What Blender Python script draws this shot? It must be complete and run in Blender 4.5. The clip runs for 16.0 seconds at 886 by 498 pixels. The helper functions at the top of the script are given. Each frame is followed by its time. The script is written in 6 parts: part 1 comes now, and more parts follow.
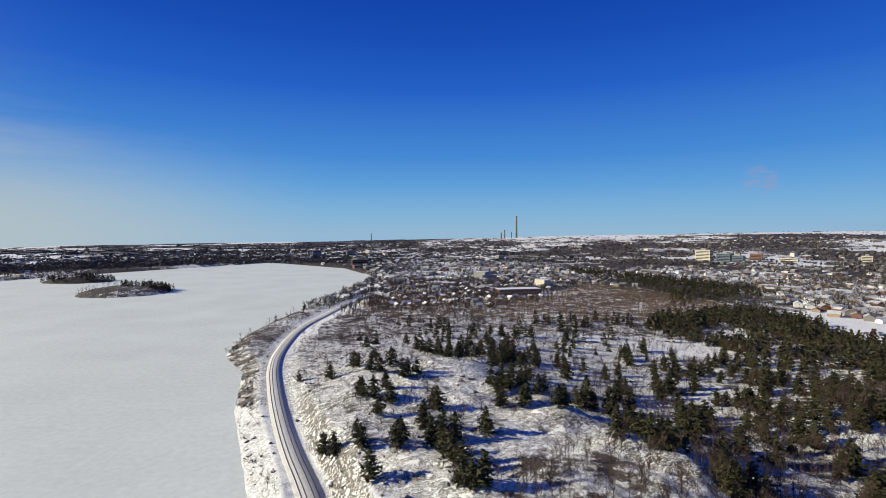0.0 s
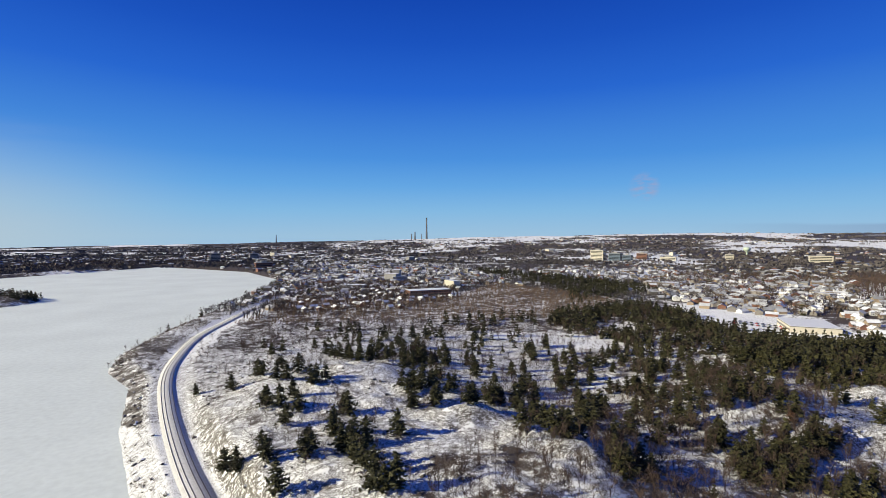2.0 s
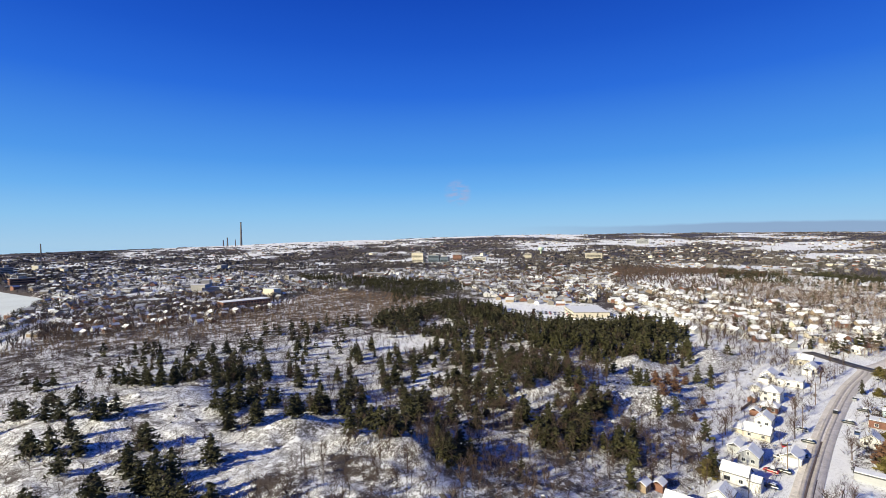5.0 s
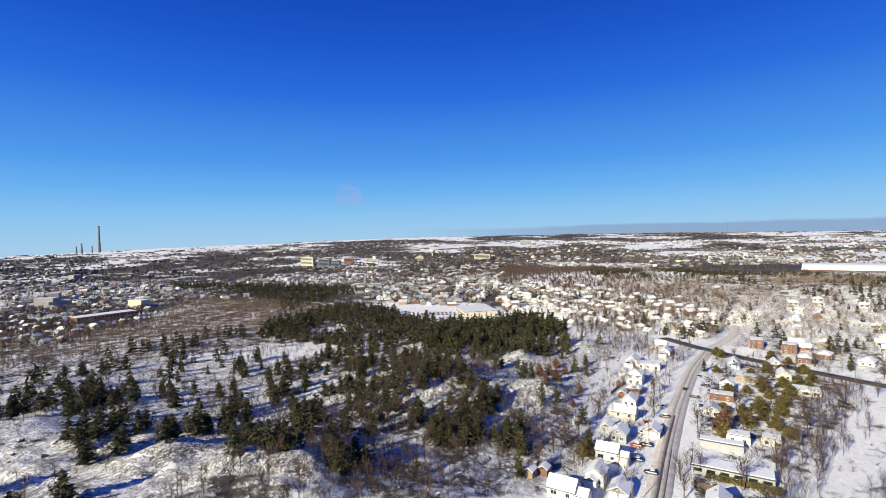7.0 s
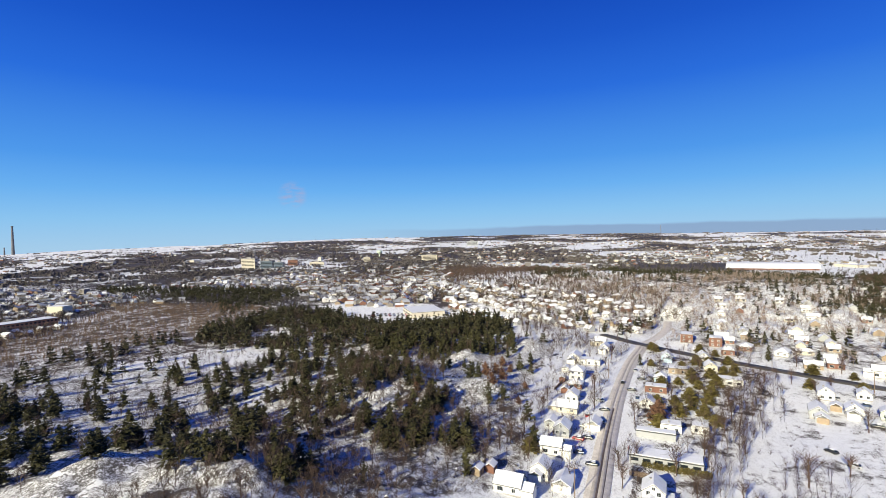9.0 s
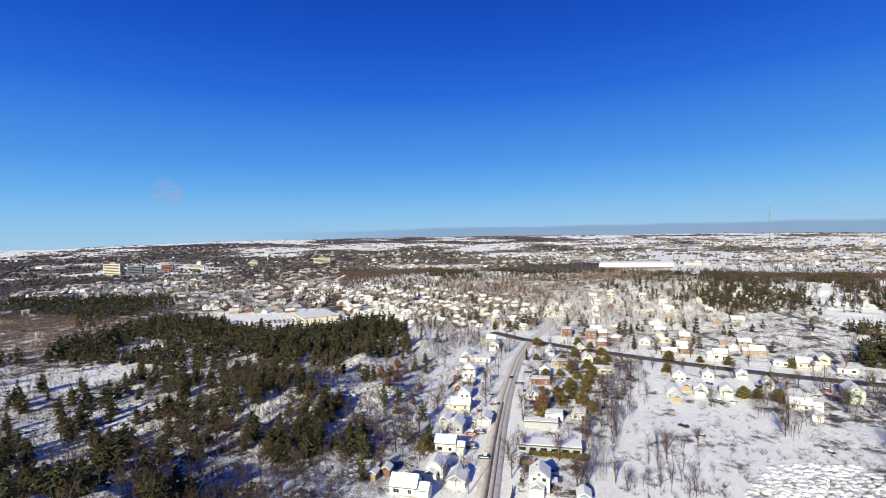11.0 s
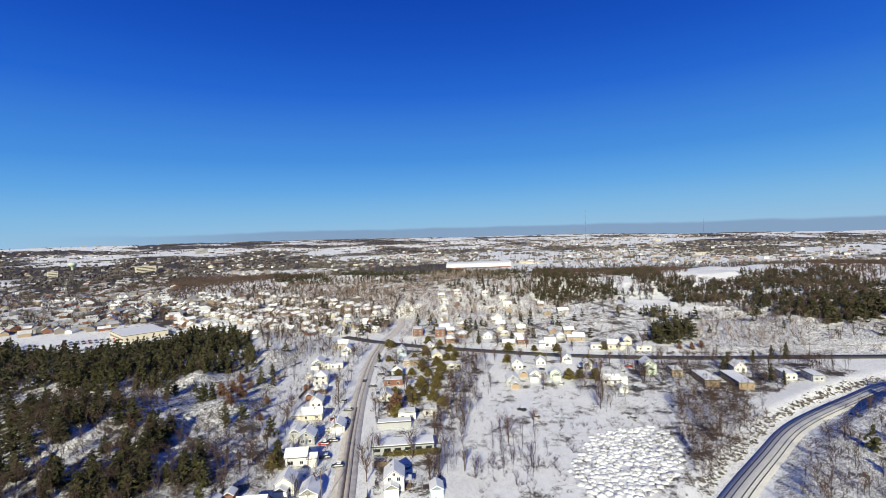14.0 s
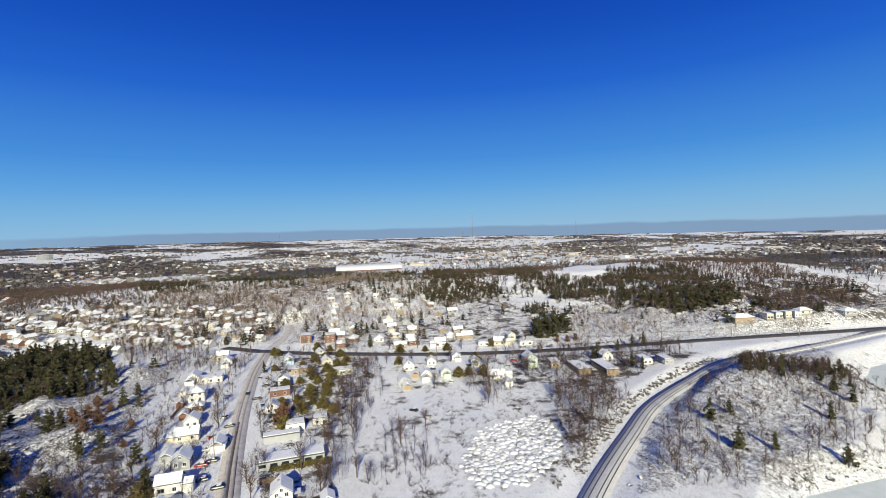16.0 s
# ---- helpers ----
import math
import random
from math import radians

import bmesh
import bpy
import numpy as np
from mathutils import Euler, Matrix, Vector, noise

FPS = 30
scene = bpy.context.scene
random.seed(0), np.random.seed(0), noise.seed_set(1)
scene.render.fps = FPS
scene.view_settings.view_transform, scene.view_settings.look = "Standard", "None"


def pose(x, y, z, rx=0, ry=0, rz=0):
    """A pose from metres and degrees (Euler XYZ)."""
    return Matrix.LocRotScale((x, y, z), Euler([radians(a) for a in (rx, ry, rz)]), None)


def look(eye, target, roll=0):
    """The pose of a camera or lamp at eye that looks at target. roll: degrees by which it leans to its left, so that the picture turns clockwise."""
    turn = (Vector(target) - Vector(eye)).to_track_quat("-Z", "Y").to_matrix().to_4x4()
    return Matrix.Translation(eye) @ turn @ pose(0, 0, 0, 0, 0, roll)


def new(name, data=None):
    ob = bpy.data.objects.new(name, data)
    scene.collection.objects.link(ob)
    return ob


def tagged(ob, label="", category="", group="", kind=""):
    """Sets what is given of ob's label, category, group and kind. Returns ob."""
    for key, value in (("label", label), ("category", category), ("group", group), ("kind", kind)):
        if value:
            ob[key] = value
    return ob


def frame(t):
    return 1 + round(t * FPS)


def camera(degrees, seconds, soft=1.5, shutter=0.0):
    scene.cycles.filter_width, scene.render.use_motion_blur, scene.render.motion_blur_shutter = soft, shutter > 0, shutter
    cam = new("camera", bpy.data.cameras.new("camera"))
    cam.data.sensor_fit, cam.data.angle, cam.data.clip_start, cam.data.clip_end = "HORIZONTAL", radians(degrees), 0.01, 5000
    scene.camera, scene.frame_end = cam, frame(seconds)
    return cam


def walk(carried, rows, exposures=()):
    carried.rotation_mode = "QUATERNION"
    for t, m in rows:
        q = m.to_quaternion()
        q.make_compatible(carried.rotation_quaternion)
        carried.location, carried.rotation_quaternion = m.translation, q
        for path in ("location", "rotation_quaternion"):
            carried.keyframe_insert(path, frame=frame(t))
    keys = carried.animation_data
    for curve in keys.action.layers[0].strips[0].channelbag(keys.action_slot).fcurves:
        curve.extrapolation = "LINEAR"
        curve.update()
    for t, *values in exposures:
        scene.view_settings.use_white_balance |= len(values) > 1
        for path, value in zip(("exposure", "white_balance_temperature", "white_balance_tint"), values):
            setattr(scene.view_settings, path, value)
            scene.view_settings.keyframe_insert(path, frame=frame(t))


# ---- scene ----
# ---------------------------------------------------------------- camera: a drone that hovers and turns to its right
cam = camera(85.23, 16.0, soft=0.4)
DRONE = Vector((0.0, 0.0, 85.0))
# seconds, degrees turned to the right, pitch, lean to the right
ROWS = [
    (0.0, 0.01, -1.81, -0.04),
    (0.5, 2.85, -1.81, -0.14),
    (1.0, 5.43, -1.77, -0.16),
    (1.5, 7.85, -1.69, -0.10),
    (2.0, 10.63, -1.62, 0.01),
    (2.5, 13.88, -1.55, 0.13),
    (3.0, 17.50, -1.48, 0.27),
    (3.5, 21.17, -1.40, 0.42),
    (4.0, 24.58, -1.34, 0.55),
    (4.2, 26.05, -1.33, 0.61),
    (6.3, 39.68, -1.18, 1.36),
    (6.5, 41.07, -1.17, 1.43),
    (7.0, 44.17, -1.20, 1.46),
    (7.5, 47.19, -1.23, 1.48),
    (8.0, 47.94, -1.26, 1.45),
    (8.2, 48.03, -1.27, 1.47),
    (10.3, 58.10, -1.27, 1.52),
    (10.5, 59.33, -1.29, 1.54),
    (11.0, 62.92, -1.32, 1.55),
    (11.5, 65.93, -1.35, 1.59),
    (12.0, 68.41, -1.38, 1.63),
    (12.5, 71.22, -1.42, 1.68),
    (13.0, 74.33, -1.45, 1.81),
    (13.5, 77.48, -1.48, 1.97),
    (14.0, 80.53, -1.53, 2.10),
    (14.5, 83.92, -1.59, 2.23),
    (15.0, 87.36, -1.65, 2.35),
    (15.5, 90.57, -1.70, 2.40),
    (16.0, 93.49, -1.74, 2.28),
]


def heading(turn, pitch, lean):
    a, b = radians(turn), radians(pitch)
    way = Vector((math.sin(a) * math.cos(b), math.cos(a) * math.cos(b), math.sin(b)))
    return look(DRONE, DRONE + way, -lean)


walk(cam, [(t, heading(turn, pitch, lean)) for t, turn, pitch, lean in ROWS],
     [(0.0, -0.74, 6600, 10), (2.0, -0.58, 6620, 10), (4.0, -0.42, 6650, 10), (7.0, -0.39, 6600, 10), (12.0, -0.49, 6500, 9), (16.0, -0.66, 6450, 8)])

# ---------------------------------------------------------------- sky and sun
SUN_TURN, SUN_HEIGHT = -92.0, 23.0     # degrees: turned from +y to the right; above the horizon
world = bpy.data.worlds.new("winter_sky")
scene.world = world
world.use_nodes = True
wn, wl = world.node_tree.nodes, world.node_tree.links
wn.clear()
w_out, w_bg, w_sky = wn.new("ShaderNodeOutputWorld"), wn.new("ShaderNodeBackground"), wn.new("ShaderNodeTexSky")
w_sky.sky_type, w_sky.sun_disc = "NISHITA", False
w_sky.sun_elevation, w_sky.sun_rotation = radians(SUN_HEIGHT), radians(SUN_TURN)
w_sky.altitude, w_sky.air_density, w_sky.dust_density, w_sky.ozone_density = 300, 1.0, 0.4, 2.5
w_geo = wn.new("ShaderNodeTexCoord")


def w_math(op, a, b=0.0):
    t = wn.new("ShaderNodeMath")
    t.operation = op
    for k, v in ((0, a), (1, b)):
        if isinstance(v, (int, float)):
            t.inputs[k].default_value = v
        else:
            wl.new(v, t.inputs[k])
    return t.outputs[0]


def w_range(v, a, b, smooth_step=True):
    t = wn.new("ShaderNodeMapRange")
    t.interpolation_type = "SMOOTHSTEP" if smooth_step else "LINEAR"
    t.inputs[1].default_value, t.inputs[2].default_value = a, b
    wl.new(v, t.inputs[0])
    return t.outputs[0]


def w_mix(f, a, b):
    t = wn.new("ShaderNodeMix")
    t.data_type = "RGBA"
    for k, v in ((0, f), (6, a), (7, b)):
        if isinstance(v, tuple):
            t.inputs[k].default_value = (*v, 1)
        elif isinstance(v, (int, float)):
            t.inputs[k].default_value = v
        else:
            wl.new(v, t.inputs[k])
    return t.outputs[2]


def w_toward(turn, height):
    """How nearly the sky's direction is the one given: its cosine."""
    a, h = radians(turn), radians(height)
    t = wn.new("ShaderNodeVectorMath")
    t.operation = "DOT_PRODUCT"
    t.inputs[1].default_value = (math.sin(a) * math.cos(h), math.cos(a) * math.cos(h), math.sin(h))
    wl.new(w_geo.outputs["Generated"], t.inputs[0])
    return t.outputs["Value"]


def w_noise(scale, stretch, detail=5):
    m, t = wn.new("ShaderNodeMapping"), wn.new("ShaderNodeTexNoise")
    m.inputs["Scale"].default_value = (1, 1, stretch)
    t.inputs["Scale"].default_value, t.inputs["Detail"].default_value = scale, detail
    wl.new(w_geo.outputs["Generated"], m.inputs["Vector"])
    wl.new(m.outputs[0], t.inputs["Vector"])
    return t.outputs[0]


# a deep, dry winter blue, paling to the horizon, laid over the computed sky
w_sep = wn.new("ShaderNodeSeparateXYZ")
wl.new(w_geo.outputs["Generated"], w_sep.inputs[0])
w_up = w_sep.outputs[2]
w_ramp = wn.new("ShaderNodeValToRGB")
w_ramp.color_ramp.elements[0].position, w_ramp.color_ramp.elements[0].color = 0.0, (0.42, 0.69, 0.95, 1)
w_ramp.color_ramp.elements[1].position, w_ramp.color_ramp.elements[1].color = 1.0, (0.020, 0.050, 0.21, 1)
for at, tone in ((0.05, (0.34, 0.63, 0.97)), (0.10, (0.19, 0.50, 0.98)), (0.155, (0.10, 0.365, 0.93)), (0.28, (0.027, 0.175, 0.80)), (0.366, (0.013, 0.112, 0.66)), (0.477, (0.005, 0.063, 0.50))):
    stop = w_ramp.color_ramp.elements.new(at)
    stop.color = (tone[0] * 0.84, tone[1] * 0.99, tone[2] * 1.03, 1)
wl.new(w_up, w_ramp.inputs[0])
w_scaled = wn.new("ShaderNodeVectorMath")
w_scaled.operation = "SCALE"
w_scaled.inputs[3].default_value = 0.06
wl.new(w_sky.outputs[0], w_scaled.inputs[0])
w_col = w_mix(0.03, w_ramp.outputs[0], w_scaled.outputs[0])
# brightening towards the sun, thin cirrus low under it
w_near = w_toward(SUN_TURN, 8.0)
w_low = w_range(w_up, 0.20, 0.01)
w_col = w_mix(w_math("MULTIPLY", w_math("MULTIPLY", w_range(w_near, 0.18, 0.82), w_low), 0.95), w_col, (0.66, 0.76, 0.79))
w_col = w_mix(w_math("MULTIPLY", w_math("MULTIPLY", w_range(w_near, 0.55, 1.0), w_range(w_up, 0.5, 0.05)), 0.35), w_col, (0.50, 0.62, 0.70))
w_cirrus = w_math("MULTIPLY", w_range(w_noise(2.2, 7.0), 0.46, 0.72), w_math("MULTIPLY", w_range(w_up, 0.30, 0.02), w_range(w_near, 0.35, 0.85)))
w_col = w_mix(w_math("MULTIPLY", w_cirrus, 0.85), w_col, (0.70, 0.76, 0.80))
# a far bank of grey cloud along the south-eastern horizon
w_edge = w_math("ADD", w_math("MULTIPLY", w_noise(9.0, 3.0, 5), 0.010), w_math("SUBTRACT", w_math("MULTIPLY", w_toward(42.0, 0.0), 0.017), w_up))
w_bank = w_math("MULTIPLY", w_range(w_edge, -0.001, 0.005), w_range(w_toward(110.0, 0.0), 0.28, 0.72))
w_col = w_mix(w_math("MULTIPLY", w_bank, 0.72), w_col, (0.27, 0.38, 0.60))
w_puff = w_math("MULTIPLY", w_range(w_toward(33.26, 5.28), 0.9995, 1.0), w_range(w_noise(40.0, 3.0, 3), 0.35, 0.7))
w_col = w_mix(w_math("MULTIPLY", w_puff, 0.7), w_col, (0.45, 0.46, 0.68))
w_bg.inputs["Strength"].default_value = 1.18
wl.new(w_col, w_bg.inputs["Color"])
wl.new(w_bg.outputs[0], w_out.inputs["Surface"])
sun = new("sun", bpy.data.lights.new("sun", "SUN"))
sun.data.energy, sun.data.angle, sun.data.color = 9.7, radians(0.53), (1.0, 0.93, 0.68)
s_a, s_h = radians(SUN_TURN), radians(SUN_HEIGHT)
sun_way = Vector((math.sin(s_a) * math.cos(s_h), math.cos(s_a) * math.cos(s_h), math.sin(s_h)))
sun.matrix_world = look((0, 0, 400), Vector((0, 0, 400)) - sun_way)
scene.view_settings.exposure = 0.0

# ---------------------------------------------------------------- materials
def material(name, colour, rough=0.8, vary=0.25, size=1.0, bump=0.0, metal=0.0, random_tint=0.0, fine=6.0):
    """A plain surface with blotches at two sizes, fine relief and a tint that changes from piece to piece."""
    m = bpy.data.materials.new(name)
    m.use_nodes = True
    n, l = m.node_tree.nodes, m.node_tree.links
    b = n["Principled BSDF"]
    b.inputs["Roughness"].default_value, b.inputs["Metallic"].default_value = rough, metal
    geo, big, small = n.new("ShaderNodeNewGeometry"), n.new("ShaderNodeTexNoise"), n.new("ShaderNodeTexNoise")
    big.inputs["Scale"].default_value, small.inputs["Scale"].default_value = 1 / size, fine / size
    big.inputs["Detail"].default_value = small.inputs["Detail"].default_value = 3
    l.new(geo.outputs["Position"], big.inputs["Vector"])
    l.new(geo.outputs["Position"], small.inputs["Vector"])
    add = n.new("ShaderNodeMath")
    add.operation = "ADD"
    l.new(big.outputs[0], add.inputs[0])
    l.new(small.outputs[0], add.inputs[1])
    level = n.new("ShaderNodeMapRange")
    level.inputs[1].default_value, level.inputs[2].default_value = 0.6, 1.4
    level.inputs[3].default_value, level.inputs[4].default_value = 1 - vary, 1 + vary
    l.new(add.outputs[0], level.inputs[0])
    last = level.outputs[0]
    if random_tint:
        info, span, mul = n.new("ShaderNodeObjectInfo"), n.new("ShaderNodeMapRange"), n.new("ShaderNodeMath")
        both = n.new("ShaderNodeMath")
        both.operation = "ADD"
        l.new(info.outputs["Random"], both.inputs[0])
        l.new(geo.outputs["Random Per Island"], both.inputs[1])
        span.inputs[1].default_value, span.inputs[2].default_value = 0.0, 2.0
        span.inputs[3].default_value, span.inputs[4].default_value = 1 - random_tint, 1 + random_tint
        l.new(both.outputs[0], span.inputs[0])
        mul.operation = "MULTIPLY"
        l.new(last, mul.inputs[0])
        l.new(span.outputs[0], mul.inputs[1])
        last = mul.outputs[0]
    tint = n.new("ShaderNodeMix")
    tint.data_type, tint.blend_type = "RGBA", "MULTIPLY"
    tint.inputs[0].default_value = 1
    tint.inputs[6].default_value = (*colour, 1)
    l.new(last, tint.inputs[7])
    l.new(tint.outputs[2], b.inputs["Base Color"])
    if bump:
        rel = n.new("ShaderNodeBump")
        rel.inputs["Strength"].default_value, rel.inputs["Distance"].default_value = 0.8, bump
        l.new(small.outputs[0], rel.inputs["Height"])
        l.new(rel.outputs[0], b.inputs["Normal"])
    return m


def ground_material():
    """Snow over rock, leaf litter and dry grass. The sheet's 'cover' says how much litter and how much bare rock lies open."""
    m = bpy.data.materials.new("winter_ground")
    m.use_nodes = True
    n, l = m.node_tree.nodes, m.node_tree.links
    b = n["Principled BSDF"]
    b.inputs["Roughness"].default_value = 0.75
    geo, att = n.new("ShaderNodeNewGeometry"), n.new("ShaderNodeAttribute")
    att.attribute_name = "cover"
    part_of = n.new("ShaderNodeSeparateColor")
    l.new(att.outputs["Color"], part_of.inputs[0])

    def noise_at(scale, detail=5, rough=0.6):
        t = n.new("ShaderNodeTexNoise")
        t.inputs["Scale"].default_value, t.inputs["Detail"].default_value, t.inputs["Roughness"].default_value = scale, detail, rough
        l.new(geo.outputs["Position"], t.inputs["Vector"])
        return t.outputs[0]

    def maths(op, a, c):
        t = n.new("ShaderNodeMath")
        t.operation = op
        for k, v in ((0, a), (1, c)):
            if isinstance(v, (int, float)):
                t.inputs[k].default_value = v
            else:
                l.new(v, t.inputs[k])
        return t.outputs[0]

    def ranged(v, a, c):
        t = n.new("ShaderNodeMapRange")
        t.inputs[1].default_value, t.inputs[2].default_value = a, c
        l.new(v, t.inputs[0])
        return t.outputs[0]

    def mixed(f, a, c):
        t = n.new("ShaderNodeMix")
        t.data_type = "RGBA"
        for k, v in ((0, f), (6, a), (7, c)):
            if isinstance(v, tuple):
                t.inputs[k].default_value = (*v, 1)
            elif isinstance(v, (int, float)):
                t.inputs[k].default_value = v
            else:
                l.new(v, t.inputs[k])
        return t.outputs[2]

    coarse, mid, fine, grit = noise_at(0.045), noise_at(0.35), noise_at(1.6), noise_at(6.0, 3)
    snow = mixed(ranged(coarse, 0.3, 0.7), (0.84, 0.85, 0.87), (0.92, 0.92, 0.91))
    snow = mixed(ranged(fine, 0.66, 0.9), snow, (0.70, 0.70, 0.71))
    rock = mixed(ranged(mid, 0.35, 0.65), (0.035, 0.032, 0.03), (0.16, 0.14, 0.12))
    litter = mixed(ranged(fine, 0.35, 0.65), (0.020, 0.014, 0.010), (0.070, 0.048, 0.035))
    # litter shows where its share beats a patchy noise
    broad = noise_at(0.09, 3)
    specks = maths("ADD", maths("MULTIPLY", fine, 0.4), maths("MULTIPLY", grit, 0.4))
    patch = maths("ADD", maths("MULTIPLY", broad, 0.7), maths("ADD", maths("MULTIPLY", mid, 0.35), maths("SUBTRACT", specks, 0.425)))
    open_litter = ranged(maths("SUBTRACT", maths("ADD", part_of.outputs[0], patch), 1.0), -0.035, 0.035)
    ridged = maths("ABSOLUTE", maths("SUBTRACT", maths("ADD", maths("MULTIPLY", mid, 0.6), maths("MULTIPLY", fine, 0.4)), 0.5), 0)
    up = n.new("ShaderNodeSeparateXYZ")
    l.new(geo.outputs["Normal"], up.inputs[0])
    steep = ranged(up.outputs[2], 0.97, 0.75)
    open_rock = ranged(maths("SUBTRACT", maths("MULTIPLY", maths("ADD", part_of.outputs[1], steep), 0.030), ridged), -0.012, 0.012)
    # ledges: broken lines of bare rock that run across the slope
    lie, ledge = n.new("ShaderNodeMapping"), n.new("ShaderNodeTexVoronoi")
    lie.inputs["Rotation"].default_value, lie.inputs["Scale"].default_value = (0, 0, radians(28)), (0.22, 0.75, 0.45)
    ledge.feature = "DISTANCE_TO_EDGE"
    ledge.inputs["Randomness"].default_value = 1.0
    wob = n.new("ShaderNodeVectorMath")
    wob.operation = "ADD"
    shove = n.new("ShaderNodeTexNoise")
    shove.inputs["Scale"].default_value, shove.inputs["Detail"].default_value = 0.5, 4
    l.new(geo.outputs["Position"], shove.inputs["Vector"])
    grow = n.new("ShaderNodeVectorMath")
    grow.operation = "SCALE"
    grow.inputs[3].default_value = 3.0
    l.new(shove.outputs["Color"], grow.inputs[0])
    l.new(geo.outputs["Position"], wob.inputs[0])
    l.new(grow.outputs[0], wob.inputs[1])
    l.new(wob.outputs[0], lie.inputs["Vector"])
    l.new(lie.outputs[0], ledge.inputs["Vector"])
    thin = maths("SUBTRACT", maths("MULTIPLY", part_of.outputs[1], maths("MULTIPLY", ranged(mid, 0.46, 0.62), 0.075)), ledge.outputs["Distance"])
    colour = mixed(open_litter, snow, litter)
    colour = mixed(ranged(thin, -0.012, 0.012), colour, rock)
    colour = mixed(open_rock, colour, rock)
    l.new(colour, b.inputs["Base Color"])
    rel = n.new("ShaderNodeBump")
    rel.inputs["Strength"].default_value, rel.inputs["Distance"].default_value = 0.7, 0.12
    l.new(maths("ADD", fine, maths("MULTIPLY", grit, 0.3)), rel.inputs["Height"])
    l.new(rel.outputs[0], b.inputs["Normal"])
    return m


GROUND = ground_material()
LAKE_SNOW = material("lake_snow", (0.70, 0.75, 0.72), 0.7, 0.12, 60.0, 0.06, fine=20)
SNOW = material("roof_snow", (0.76, 0.77, 0.80), 0.7, 0.14, 2.0, 0.04, random_tint=0.12)
ROAD = material("slushy_road", (0.66, 0.61, 0.56), 0.7, 0.3, 3.0, 0.02)
ASPHALT = material("wet_asphalt", (0.07, 0.064, 0.058), 0.6, 0.35, 3.0, 0.02)
PINE = material("pine_needles", (0.037, 0.035, 0.009), 0.8, 0.35, 2.0, random_tint=0.4)
CEDAR = material("cedar_hedge", (0.11, 0.088, 0.022), 0.75, 0.3, 1.0, random_tint=0.3)
BARK = material("pine_bark", (0.10, 0.07, 0.05), 0.9, 0.3, 0.3)
TWIG = material("bare_twigs", (0.088, 0.056, 0.042), 0.9, 0.3, 20.0, random_tint=0.5)
REED = material("dry_reeds", (0.20, 0.135, 0.085), 0.9, 0.3, 15.0, random_tint=0.3)
WHITE = material("white_siding", (0.68, 0.67, 0.64), 0.6, 0.08, 1.5)
CREAM = material("cream_siding", (0.56, 0.51, 0.41), 0.6, 0.08, 1.5)
GREY = material("grey_siding", (0.36, 0.37, 0.38), 0.6, 0.1, 1.5)
BLUE = material("pale_blue_siding", (0.42, 0.52, 0.60), 0.6, 0.08, 1.5)
GREEN = material("pale_green_siding", (0.48, 0.56, 0.46), 0.6, 0.08, 1.5)
BRICK = material("red_brick", (0.20, 0.095, 0.065), 0.85, 0.25, 1.0, random_tint=0.2)
TAN = material("tan_brick", (0.30, 0.23, 0.16), 0.85, 0.2, 1.0, random_tint=0.2)
CONCRETE = material("concrete", (0.30, 0.29, 0.28), 0.85, 0.15, 2.0)
DARK = material("dark_shingles", (0.07, 0.07, 0.075), 0.8, 0.3, 1.0)
GLASS = material("window_glass", (0.02, 0.025, 0.03), 0.08, 0.2, 1.0)
TRIM = material("white_trim", (0.8, 0.8, 0.78), 0.5, 0.05, 1.0)
WOOD = material("weathered_wood", (0.17, 0.12, 0.085), 0.85, 0.3, 0.6)
STEEL = material("galvanised_steel", (0.34, 0.35, 0.36), 0.5, 0.2, 2.0, metal=0.6)
RAILS = material("rusty_rail", (0.08, 0.06, 0.052), 0.55, 0.2, 2.0, metal=0.6)
BALLAST = material("snowy_ballast", (0.58, 0.57, 0.56), 0.85, 0.25, 0.8, 0.05)
RUST = material("withered_oak_leaves", (0.14, 0.070, 0.04), 0.8, 0.3, 1.0, random_tint=0.4)
PAINT = [material("car_paint_" + n, c, 0.3, 0.05, 1.0) for n, c in (("black", (0.02, 0.02, 0.022)), ("red", (0.35, 0.03, 0.03)), ("silver", (0.4, 0.41, 0.42)), ("blue", (0.04, 0.07, 0.16)))]
TYRE = material("tyre_rubber", (0.02, 0.02, 0.02), 0.8, 0.1, 1.0)
TRACK = material("worn_wheel_track", (0.15, 0.11, 0.082), 0.65, 0.4, 2.5, 0.01)


def boulder_material():
    """Dark rock with snow lying on what faces up."""
    m = material("snow_capped_rock", (0.075, 0.066, 0.06), 0.9, 0.5, 0.8, 0.08)
    n, l = m.node_tree.nodes, m.node_tree.links
    b, geo = n["Principled BSDF"], n.new("ShaderNodeNewGeometry")
    up, cap, mix = n.new("ShaderNodeSeparateXYZ"), n.new("ShaderNodeMapRange"), n.new("ShaderNodeMix")
    cap.inputs[1].default_value, cap.inputs[2].default_value = 0.80, 0.93
    mix.data_type = "RGBA"
    l.new(geo.outputs["Normal"], up.inputs[0])
    l.new(up.outputs[2], cap.inputs[0])
    l.new(cap.outputs[0], mix.inputs[0])
    l.new(b.inputs["Base Color"].links[0].from_socket, mix.inputs[6])
    mix.inputs[7].default_value = (0.84, 0.84, 0.85, 1)
    l.new(mix.outputs[2], b.inputs["Base Color"])
    return m


